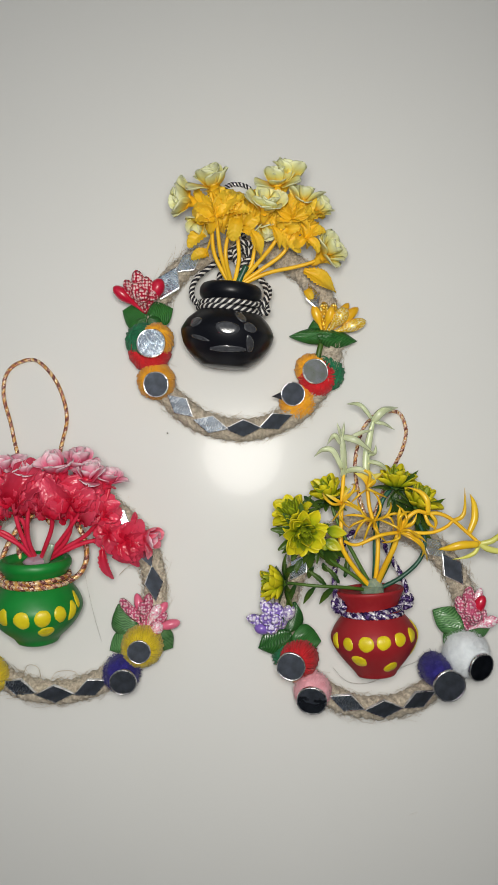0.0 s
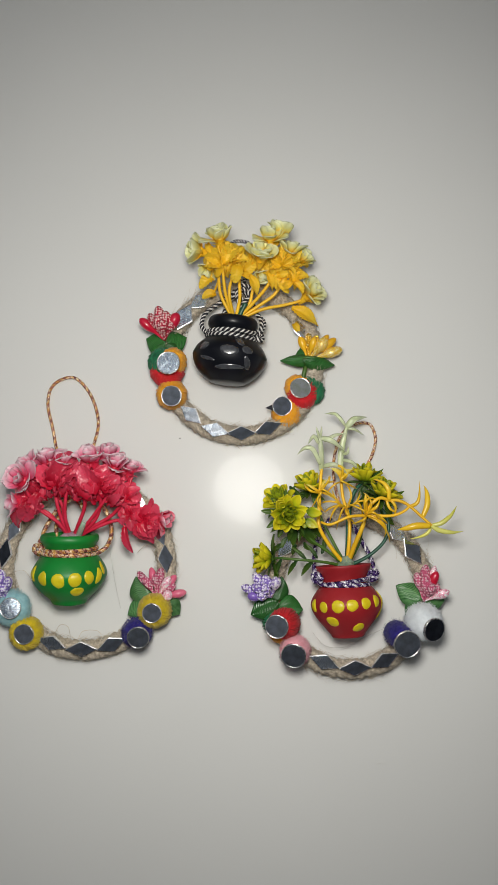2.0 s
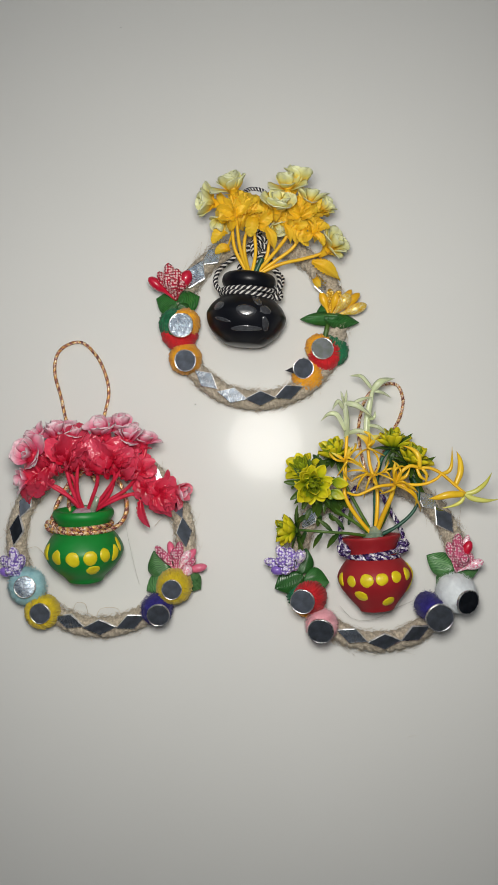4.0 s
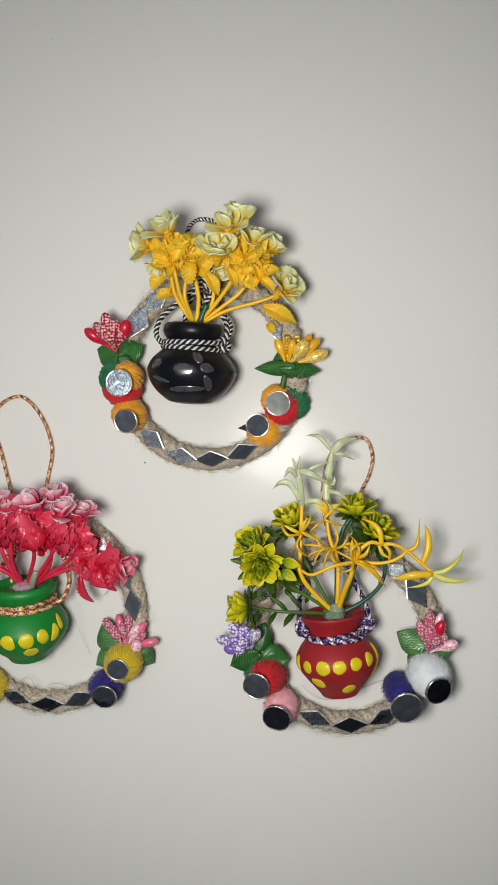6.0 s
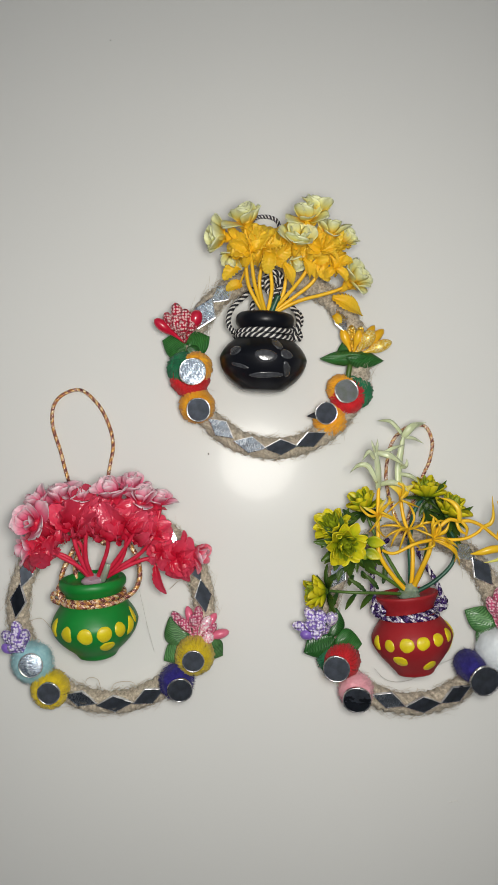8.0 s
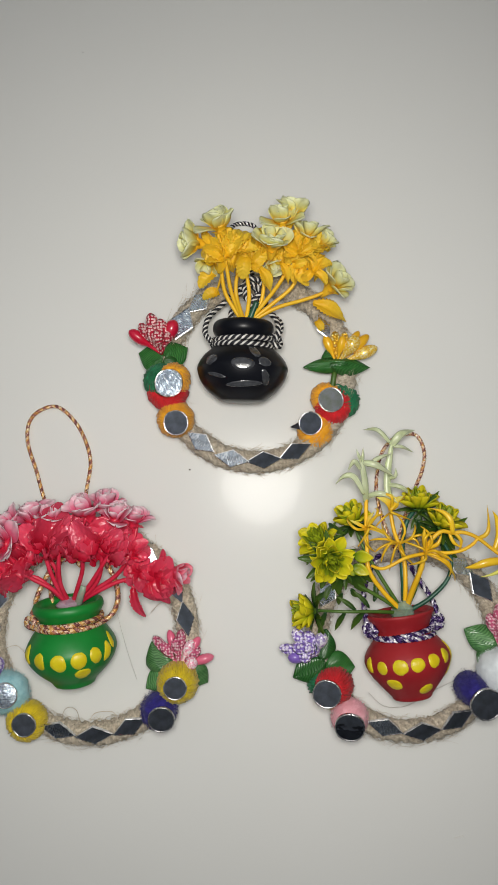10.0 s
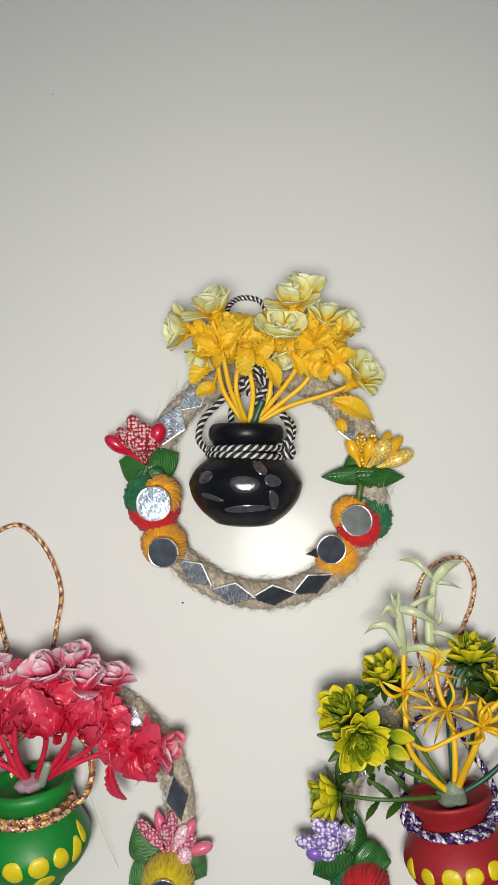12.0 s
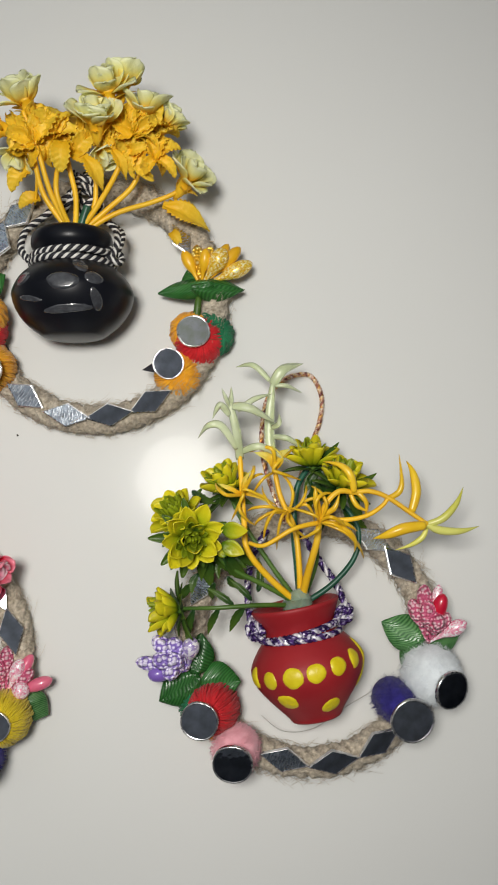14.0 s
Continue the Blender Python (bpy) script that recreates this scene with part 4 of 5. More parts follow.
def pot(at, lean, rise, profile, mat, seed, wobble, label):
    ob = thing("miniature_pot", (at[0], at[1], 0), label, "pot", "miniature pots hung in the rings")
    m = pot_pose(at, lean, rise)
    body = part("pot_body", lathe(profile, seed, wobble).mesh("pot_body", mat), ob, m)
    return ob, body, m


def neck_cord(parent, m, radius, height, thick, pitch, mats, tilt=0.0, hand=1):
    """A cord tied round a pot's neck."""
    pts = []
    for k in range(16):
        t = 2 * math.pi * k / 16
        p = m @ Vector((radius * math.sin(t) * 0.001, -radius * math.cos(t) * 0.001, (height + tilt * math.sin(t)) * 0.001))
        pts.append(p * 1000)
    cord(parent, pts, thick, pitch, mats, closed=True, hand=hand)


BLACK_SHAPE = [(0.5, -1.4), (5.0, -1.2), (8.2, -0.6), (9.6, 0.2), (13.4, 3.2), (16.3, 7.2), (17.5, 11.0), (17.3, 13.0), (15.4, 16.4), (12.4, 19.2), (10.2, 21.2), (9.8, 22.4), (10.6, 24.2), (11.7, 26.0), (11.8, 28.2), (11.0, 29.8), (9.6, 30.2), (8.8, 28.4), (7.0, 27.2), (0.5, 27.0)]
black, body, m = pot((-9.4, 29.4, 16.9), -5.0, 3.0, BLACK_SHAPE, BLACK_PAINT, 1.0, 0.12, "black painted clay pot with glossy oval marks")
for x, h, a, b, rot in ((-11.5, 13.8, 3.0, 2.3, 0.1), (0.6, 11.9, 4.8, 2.7, -0.05), (4.8, 16.8, 2.0, 3.4, 0.35), (8.6, 13.0, 3.0, 2.2, -0.1), (9.0, 7.4, 1.7, 4.0, 0.5), (1.2, 4.8, 7.5, 1.5, 0.08), (-9.5, 8.0, 4.4, 0.9, -0.25)):
    part("gloss_mark", dab(BLACK_SHAPE, x, h, a, b, rot, 0.05, 0.14, 0.55).mesh("gloss_mark", BLACK_GLOSS), body, m, "glossy grey oval mark")
GREEN_SHAPE = [(0.5, 4.2), (6.4, 3.8), (7.7, 4.5), (8.7, 6.2), (12.0, 9.0), (15.2, 12.8), (17.0, 16.8), (16.6, 19.6), (14.3, 23.6), (11.4, 26.8), (10.8, 28.6), (11.8, 30.6), (13.0, 32.6), (12.9, 34.4), (11.8, 35.4), (10.4, 34.6), (9.9, 33.4), (8.0, 32.8), (0.5, 32.6)]
green, body, m = pot((-79.2, -78.0, 17.0), 0.5, 6.5, GREEN_SHAPE, GREEN_PAINT, 2.0, 0.35, "bright green clay pot with raised yellow dots")
for x, h, a, b, rot in ((-14.2, 17.8, 2.2, 3.0, 0.1), (-8.4, 16.6, 2.7, 2.8, -0.2), (-1.0, 16.0, 3.4, 2.9, 0), (6.4, 16.2, 3.4, 2.8, 0.1), (11.9, 16.8, 2.8, 2.7, 0.3), (15.2, 17.0, 2.3, 3.2, -0.2), (16.3, 20.0, 1.6, 3.0, -0.2), (6.6, 10.6, 3.4, 2.3, 0.12), (-14.0, 10.4, 1.2, 2.6, 0.4)):
    part("yellow_dot", dab(GREEN_SHAPE, x, h + 0.6, a * 0.94, b * 1.3, rot, 0.30).mesh("yellow_dot", YELLOW_PAINT), body, m, "thick yellow paint dot")
RED_SHAPE = [(0.5, 1.6), (6.0, 1.3), (7.3, 1.9), (7.9, 3.0), (11.2, 7.0), (14.5, 11.6), (16.0, 15.6), (15.4, 18.6), (12.8, 22.2), (10.3, 24.8), (9.7, 26.2), (10.3, 28.2), (11.6, 30.8), (12.5, 32.6), (12.1, 33.4), (11.0, 33.0), (10.0, 31.8), (8.0, 31.2), (0.5, 31.0)]
red, body, m = pot((47.6, -88.0, 16.4), 4.5, 0.5, RED_SHAPE, RED_PAINT, 3.0, 0.30, "red clay pot with raised yellow dots")
for x, h, a, b, rot in ((-15.0, 16.4, 2.0, 3.0, 0.1), (-11.2, 16.0, 2.5, 2.6, 0), (-5.2, 16.2, 3.3, 3.0, 0), (1.0, 16.4, 3.0, 2.7, 0.1), (7.4, 16.8, 2.7, 2.6, 0.3), (12.4, 17.2, 2.2, 2.9, -0.2), (15.6, 16.8, 1.6, 5.0, -0.1), (-7.6, 9.6, 3.3, 2.4, -0.3), (3.8, 6.4, 3.0, 2.1, 0.35), (15.0, 11.4, 1.5, 3.4, -0.4)):
    part("yellow_dot", dab(RED_SHAPE, x, h, a, b * (1.25 if h < 12 else 1.05), rot, 0.35).mesh("yellow_dot", YELLOW_PAINT), body, m, "thick yellow paint dot")


def glue(parent, at, size, mat, seed):
    g = Geo()
    verts, faces = [], []
    n = 18
    for i in range(10):
        f = -math.pi / 2 + math.pi * i / 9
        for k in range(n):
            t = 2 * math.pi * k / n
            q = 1 + 0.25 * noise.noise(Vector((1.5 * math.cos(t), 1.5 * math.sin(t), f + seed)))
            verts.append((size[0] * q * math.cos(f) * math.cos(t), size[1] * q * math.cos(f) * math.sin(t), size[2] * q * math.sin(f)))
    for i in range(9):
        faces += [(i * n + k, i * n + (k + 1) % n, (i + 1) * n + (k + 1) % n, (i + 1) * n + k) for k in range(n)]
    g.add(verts, faces)
    part("glue_blob", g.mesh("glue_blob", mat), parent, mm(*at), "cloudy set glue")


# ---- the cords ----
def hung(name, base, label):
    return thing(name, base, label, "cord", "hanging cords of the rings")


c = hung("hanging_cord", (-6, 104, 0), "black and white twisted cord tied round the black pot")
BW = [CORD_BLACK, CORD_WHITE, CORD_BLACK, CORD_WHITE]
black_m = pot_pose((-9.4, 29.4, 16.9), -5.0, 3.0)
neck_cord(c, black_m, 11.4, 22.6, 1.05, 4.8, BW, 0.3, -1)
neck_cord(c, black_m, 11.6, 20.4, 1.05, 4.8, BW, -0.4, -1)
cord(c, [(4.0, 50.4, 19), (6.6, 53.5, 19), (7.6, 58, 17), (5.2, 62.0, 14), (1.0, 68, 12), (-1.6, 76, 11), (-2.5, 82, 8)], 1.0, 4.8, BW)
cord(c, [(-19.8, 52.5, 19), (-21.8, 56, 19), (-20.4, 62.0, 17), (-15.0, 68.0, 13), (-8.0, 74, 11.5), (-3.0, 79, 11)], 1.0, 4.8, BW)
cord(c, [(-2.6, 70, 14), (-5.6, 73, 15), (-3.6, 77, 15.5), (0.4, 76, 15), (0.6, 71.6, 15.5), (-2.2, 68.6, 15), (-4.4, 65, 14)], 1.0, 4.8, BW)
cord(c, [(1.6, 68.4, 14), (0.2, 72.6, 16), (-3.2, 74.6, 16.5), (-5.4, 70.2, 15), (-2.2, 66.6, 14.5)], 1.0, 4.8, BW)
cord(c, [(-12.0, 61.0, 10), (-11.0, 67, 10), (-6.0, 74, 12), (0, 73, 13), (3, 66, 12)], 1.0, 4.8, BW)
cord(c, [(2.6, 49.8, 20), (5.0, 51.4, 20), (6.4, 55.0, 19.5), (6.0, 59.4, 17), (3.4, 63.4, 14.5), (0.4, 66, 13)], 1.0, 4.8, BW, hand=-1)
cord(c, [(3.2, 50.0, 21), (6.2, 48.4, 20), (6.8, 51.0, 18), (4.0, 53.2, 19), (2.2, 51.2, 21.5)], 1.0, 4.8, BW)
cord(c, [(-3.2, 80, 10), (-8, 86, 5), (-12.4, 95, 2), (-10.4, 102.4, 1.6), (-5.5, 104.8, 1.5), (0.6, 102.5, 1.6), (2.0, 94, 2), (-1.0, 86, 5), (-2.6, 79, 10)], 0.85, 3.8, [CORD_BLACK, CORD_SILVER, CORD_BLACK, CORD_WHITE])
GOLD = [CORD_GOLD, CORD_GOLD, CORD_COPPER, CORD_COPPER]
c = hung("hanging_cord", (-85, 33, 0), "gold and copper twisted cord tied round the green pot")
cord(c, [(-80, -20, 11), (-88, -12, 6), (-92.2, -2.0, 2), (-94.8, 8.5, 1.5), (-97.6, 19.0, 1.5), (-96.8, 27.6, 1.5), (-92.0, 32.4, 1.5), (-85.0, 33.4, 1.5), (-78.4, 27.4, 1.5), (-74.1, 18.7, 1.5), (-72.5, 9.6, 1.5), (-74.5, -1.0, 2), (-76, -12, 6), (-78, -20, 11)], 0.74, 3.7, GOLD)
green_m = pot_pose((-79.2, -78.0, 17.0), 0.5, 6.5)
neck_cord(c, green_m, 12.0, 28.6, 0.95, 3.8, GOLD, 0.3)
neck_cord(c, green_m, 12.3, 26.9, 0.95, 3.8, GOLD, -0.2)
cord(c, [(-91.0, -50.5, 18), (-93.0, -47.6, 20), (-91.6, -44.6, 19), (-89.6, -47.6, 21), (-91.4, -50.0, 20)], 0.95, 3.9, GOLD)
cord(c, [(-91.6, -50.0, 18), (-92.6, -43.0, 16), (-90.5, -36.9, 14), (-87.0, -30.5, 12), (-83.0, -26.4, 12.5), (-78.5, -27.0, 12.5), (-75.6, -30.4, 12), (-74.2, -25, 12)], 0.95, 3.9, GOLD)
cord(c, [(-67.0, -51.5, 19), (-63.0, -48.5, 18), (-61.2, -43.0, 16), (-62.6, -35.5, 15), (-66.6, -29.0, 14), (-71, -23, 12)], 0.95, 3.9, GOLD)
cord(c, [(-92.6, -52.6, 19), (-95.0, -51.0, 20), (-94.6, -48.4, 21), (-91.8, -49.0, 22), (-92.4, -52.0, 22)], 0.95, 3.9, GOLD)
cord(c, [(-87.5, -46, 12), (-87.6, -38, 12), (-84.6, -30, 12), (-80, -24, 11)], 0.95, 3.9, GOLD)
c = hung("hanging_cord", (55, 13, 0), "copper loop and purple silver cord tied round the red pot")
ROSE = [CORD_PALE, CORD_GOLD, CORD_COPPER]
cord(c, [(45.8, -32, 10), (44.8, -28.7, 10), (42.4, -17.0, 5), (42.0, -7.0, 2), (44.6, 4.6, 1.6), (49.4, 10.8, 1.5), (55.0, 13.0, 1.5), (60.1, 12.0, 1.5), (62.4, 5.4, 1.5), (61.0, -1.8, 1.5), (58.0, -8.0, 1.6), (53.4, -17.0, 4), (49.0, -26, 9), (47.0, -32, 10)], 0.74, 3.4, ROSE)
PURPLE = [CORD_PURPLE, CORD_SILVER, CORD_PURPLE]
red_m = pot_pose((47.6, -88.0, 16.4), 4.5, 0.5)
neck_cord(c, red_m, 11.0, 26.0, 1.0, 4.4, PURPLE, 0.8)
neck_cord(c, red_m, 11.2, 24.6, 0.9, 4.4, PURPLE, -0.6)
cord(c, [(35.2, -62.5, 19), (32.6, -60.0, 19), (32.0, -55.0, 16), (32.6, -48.0, 12), (35.4, -40, 11), (40.0, -33.5, 10.5)], 1.0, 5.0, PURPLE)
cord(c, [(56.5, -61.0, 19), (59.0, -57.5, 18), (57.6, -51.0, 15), (54.0, -44.0, 13), (51.0, -38, 12), (48.0, -32.5, 10.5)], 1.0, 5.0, PURPLE)
cord(c, [(56.2, -61.4, 20), (59.6, -60.4, 19.5), (60.2, -57.6, 17.5), (57.6, -57.4, 19), (56.0, -60.0, 21)], 1.0, 5.0, PURPLE)
cord(c, [(34.8, -63.0, 20), (31.8, -62.2, 19.5), (31.4, -59.4, 17.5), (33.8, -59.0, 19.5), (35.2, -61.6, 21)], 1.0, 5.0, PURPLE)


# ---- the bouquets ----
def bouquet(root, label):
    return thing("artificial_bouquet", (root[0], root[1], 0), label, "artificial flowers", "bouquets in the pots")


def rose(parent, at, way, size, petals, heart, sepals, cup, open_by=0, ragged=1.5):
    """A moulded bell flower: a funnel whose rim spreads into broad round lobes, with a small folded heart."""
    g = Geo()
    line = [Vector((0, 0, h * size)) for h in (-0.80, -0.62, -0.42, -0.24, -0.10, -0.02, -0.08, -0.22)]
    tube(g, line, [size * r for r in (0.05, 0.12, 0.17, 0.20, 0.25, 0.31, 0.20, 0.06)], 12)
    f = part("flower", g.mesh("flower", cup), parent, mm(*at) @ turn_to(way))
    spread(f, at, way, [(petals, 5, 48 - open_by, 0.76, 0.17, -0.14), (petals, 2, 60 - open_by, 0.70, 0.12, -0.10), (heart, 3, 68 - open_by, 0.62, 0.09, -0.06), (heart[-1:], 1, 74, 0.52, 0.03, -0.04)], size, loose=ragged)
    spread(f, at, way, [(sepals, 3, 62, 0.46, 0.12, -0.56)], size)
    return f


def leaf(parent, me, a, b, wide=1.0, up=(0, 0, 1)):
    part("leaf", me, parent, along(a, b, up) @ Matrix.Diagonal((wide, 1, 1, 1)))


R = (-6.3, 58.5, 17)
b = bouquet(R, "yellow artificial roses with cream petal tips in a pot")
glue(b, (-5.6, 57.6, 17), (7.5, 2.2, 7.0), GLUE_GREY, 1)
for at, way, size, wide in (((-23.4, 88.6, 28), (-1, 0.05, 0.50), 10.2, 2), ((-13.4, 92.8, 35), (-0.25, 0.85, 0.65), 10.4, 4), ((9.8, 92.6, 36), (-0.05, 0.75, 0.75), 9.4, 8), ((14.4, 96.2, 33), (0.35, 1, 0.45), 9.2, 0),
                            ((6.0, 83.6, 37), (0.15, 0.6, 0.8), 10.4, 8), ((19.6, 87.4, 32), (0.35, 1, 0.5), 9.6, 2), ((25.4, 86.4, 26), (0.8, 0.7, 0.4), 8.0, 0), ((29.4, 71.8, 20), (0.7, 0.5, 0.65), 10.6, 8), ((5.6, 79.4, 25), (0.5, -0.8, 0.5), 7.6, 0), ((-18.6, 81.6, 24), (-0.5, -0.9, 0.3), 7.4, 0)):
    rose(b, at, way, size * 0.97, CREAM, CREAM_HEART, SEPAL_BROAD, YELLOW_STEM, wide)


def bract(parent, meshes, foot, tip, wide, tilt):
    """One broad pleated leaf, turned a little about its length."""
    part("leaf", dice.choice(meshes), parent, along(foot, tip, (dice.uniform(-tilt, tilt), dice.uniform(-tilt, tilt), 1)) @ Matrix.Diagonal((wide, 1, 1, 1)))


for hub, tips in (((-12.0, 81.4, 31), ((-20.4, 88.0, 29), (-22.4, 83.6, 27), (-6.0, 91.6, 32), (-14.6, 90.4, 32), (-19.0, 80.6, 24), (-10.2, 90.6, 30), (-4.4, 84.6, 33))),
                  ((-7.6, 82.6, 30), ((-2.2, 90.4, 31), (-4.6, 93.4, 28), (0.4, 83.8, 31), (-9.6, 91.0, 27), (-11.4, 76.8, 26))),
                  ((15.0, 80.4, 32), ((22.4, 84.8, 32), (12.0, 89.0, 31), (17.6, 90.6, 28), (8.6, 83.4, 30), (25.0, 85.6, 27), (21.6, 77.2, 30))),
                  ((17.4, 78.4, 28), ((26.4, 79.8, 25), (17.8, 69.8, 25), (27.6, 85.0, 22), (12.4, 71.8, 24), (23.2, 72.6, 23))),
                  ((20.4, 74.6, 29), ((28.0, 77.4, 28), (25.6, 69.6, 26), (17.0, 82.0, 30), (24.6, 82.6, 28), (15.4, 71.4, 27))),
                  ((13.0, 84.0, 30), ((7.6, 90.4, 30), (17.0, 91.4, 30), (21.4, 86.0, 30), (11.0, 77.4, 29))),
                  ((-3.0, 78.6, 28), ((-9.0, 76.4, 27), (2.6, 76.0, 27), (-4.0, 87.0, 29), (3.6, 84.4, 29))),
                  ((1.6, 82.0, 27), ((0.2, 95.4, 25), (5.6, 91.0, 28), (-3.0, 88.0, 26), (8.4, 78.6, 27), (4.8, 95.0, 26)))):
    for tip in tips:
        bract(b, PLEAT_YELLOW, hub, tip, dice.uniform(0.62, 0.92), 0.5)
for k in range(52):
    u, v = dice.uniform(-1, 1), dice.uniform(0, 1)
    foot = Vector((3.0 + 19.0 * u, 78.5 + 9.5 * v - 2.0 * abs(u), 23 + 7 * dice.random()))
    fan = (foot - Vector((-3, 60, 18))).normalized()
    tip = foot + (fan + Vector([dice.uniform(-0.8, 0.8) for _ in range(3)])) * dice.uniform(4.0, 6.0)
    bract(b, PLEAT_YELLOW, foot, (tip.x, min(tip.y, 95.0), min(tip.z, 33)), dice.uniform(0.55, 0.85), 0.7)
for p in ([R, (-13, 70, 22), (-14.5, 82, 28), (-20, 87, 26)], [R, (-10.5, 69, 24), (-12, 80, 30), (-14, 89, 35)], [R, (-8.8, 68, 24), (-8.2, 75, 25), (-6, 79, 25)], [R, (-4, 68, 22), (-4.4, 76, 26), (-4.6, 84, 29)],
          [R, (2, 66, 21), (9.5, 74, 26), (12.4, 82, 27), (10, 90, 30)], [R, (4, 65, 19), (12.8, 71.5, 20), (16.8, 79, 23), (19, 86, 24)], [R, (6, 64, 18), (17, 66.8, 17), (24, 68.8, 17), (29, 71.5, 17)], [R, (0, 66, 18), (1.8, 72, 20), (2.2, 77, 22)]):
    stem(b, p, 0.88, 0.66, YELLOW_STEM)
stem(b, [(-5.5, 58, 18), (-3.4, 62, 19), (-1.2, 66.5, 20)], 1.3, 1.2, DARK_STEM)
stem(b, [(-14.6, 83, 27), (-16.0, 81.6, 23), (-17.4, 80.6, 20.4)], 0.5, 0.4, YELLOW_STEM)
stem(b, [(-14.0, 76.6, 24), (-16.0, 73.4, 18), (-17.6, 71.3, 14.2)], 0.5, 0.4, YELLOW_STEM)
for a, q, w in (((-4.6, 80.6, 32), (-6.2, 72.8, 30), 1.0), ((-16.0, 79.6, 21), (-23.2, 73.6, 20), 0.82), ((-15.6, 72.6, 15), (-22.4, 70.8, 14.4), 0.9), ((22.0, 59.6, 11), (24.4, 55.4, 11), 1.0)):
    leaf(b, PLEAT_YELLOW[2], a, q, w, (dice.uniform(-0.3, 0.3), dice.uniform(-0.3, 0.3), 1))
for a, q, w in (((20.4, 64.9, 18), (35.0, 59.6, 14), 0.74), ((0.4, 76.6, 30), (5.8, 68.6, 26), 0.9), ((8.4, 78.4, 29), (12.6, 71.4, 25), 0.8)):
    leaf(b, LEAF_YELLOW, a, q, w, (0.5, 0.2, 1))

R = (-78.8, -45.5, 17)
b = bouquet(R, "red artificial roses with pale pink tips in a pot")
glue(b, (-79.2, -44.2, 17.5), (4.8, 2.4, 6.0), GLUE_PINK, 2)
for at, way, size, wide in (((-88.6, -10.6, 30), (-0.20, 1, 0.60), 10.8, 4), ((-81.6, -11.0, 29), (0.2, 1, 0.4), 8.4, 0), ((-67.6, -9.4, 33), (-0.2, 0.9, 0.60), 11.2, 4), ((-61.6, -7.6, 29), (0.15, 1, 0.40), 9.6, 0), ((-57.6, -12.4, 32), (0.40, 0.8, 0.6), 9.2, 2), ((-51.8, -13.8, 26), (0.25, 1, 0.3), 8.6, 0),
                            ((-98.6, -19.6, 34), (-0.35, 0.2, 0.95), 11.0, 12), ((-97.4, -12.6, 27), (-0.5, 0.9, 0.4), 9.4, 4), ((-102.4, -29.6, 28), (-1, -0.2, 0.5), 8.6, 2)):
    rose(b, at, way, size * 0.94, PINK, PINK_HEART, PLEAT_RED, RED_STEM, wide, 1.9)
rose(b, (-38.6, -35.2, 19), (0.95, -0.05, 0.30), 9.0, ROSY, [PINK[0]], PLEAT_RED, RED_STEM, 4)
for k in range(122):
    u, v = dice.uniform(-1, 1), dice.uniform(0, 1)
    foot = Vector((-75.5 + 20.0 * u, -27.0 + 11.0 * v - 3.5 * abs(u), 24 + 8 * (1 - u * u) * dice.random()))
    fan = (foot - Vector((-77, -46, 18))).normalized()
    tip = foot + (fan + Vector([dice.uniform(-0.85, 0.85) for _ in range(3)])) * dice.uniform(4.0, 6.5)
    tip.y = min(tip.y, -9.0 - 0.012 * (tip.x + 75) ** 2)
    bract(b, PLEAT_RED, foot, (tip.x, tip.y, min(tip.z, 35)), dice.uniform(0.5, 0.85), 0.8)
for hub, tips in (((-45.8, -36.4, 23), ((-39.2, -29.8, 23), (-40.0, -43.6, 21), (-48.6, -31.0, 24), (-45.0, -46.0, 20), (-37.0, -36.2, 23), (-42.8, -29.4, 23), (-38.4, -39.8, 22), (-42.6, -45.0, 21))),
                  ((-52.0, -33.8, 23), ((-57.4, -29.6, 23), (-55.6, -38.4, 22), (-48.4, -27.6, 24), (-50.2, -41.0, 21), (-46.0, -32.6, 24), (-53.4, -28.0, 24))),
                  ((-53.6, -26.4, 27), ((-46.8, -22.6, 26), (-47.6, -27.6, 26), (-50.0, -19.4, 27), (-56.6, -18.6, 29), (-50.8, -31.6, 25), (-46.2, -25.0, 24))),
                  ((-64.0, -23.0, 31), ((-63.6, -13.6, 34), (-72.6, -12.6, 33), (-55.4, -17.0, 32), (-70.4, -17.6, 35), (-54.0, -13.6, 29), (-60.0, -16.6, 34))),
                  ((-84.0, -22.0, 31), ((-84.6, -12.0, 33), (-80.0, -9.6, 33), (-92.4, -13.6, 32), (-76.0, -8.6, 33), (-86.4, -16.0, 34), (-74.2, -12.6, 33))),
                  ((-95.0, -28.0, 29), ((-103.6, -30.6, 28), (-100.0, -36.6, 24), (-94.0, -35.6, 27), (-104.8, -25.4, 27), (-90.0, -31.6, 28)))):
    for tip in tips:
        bract(b, PLEAT_RED, hub, tip, 1.0, 0.5)
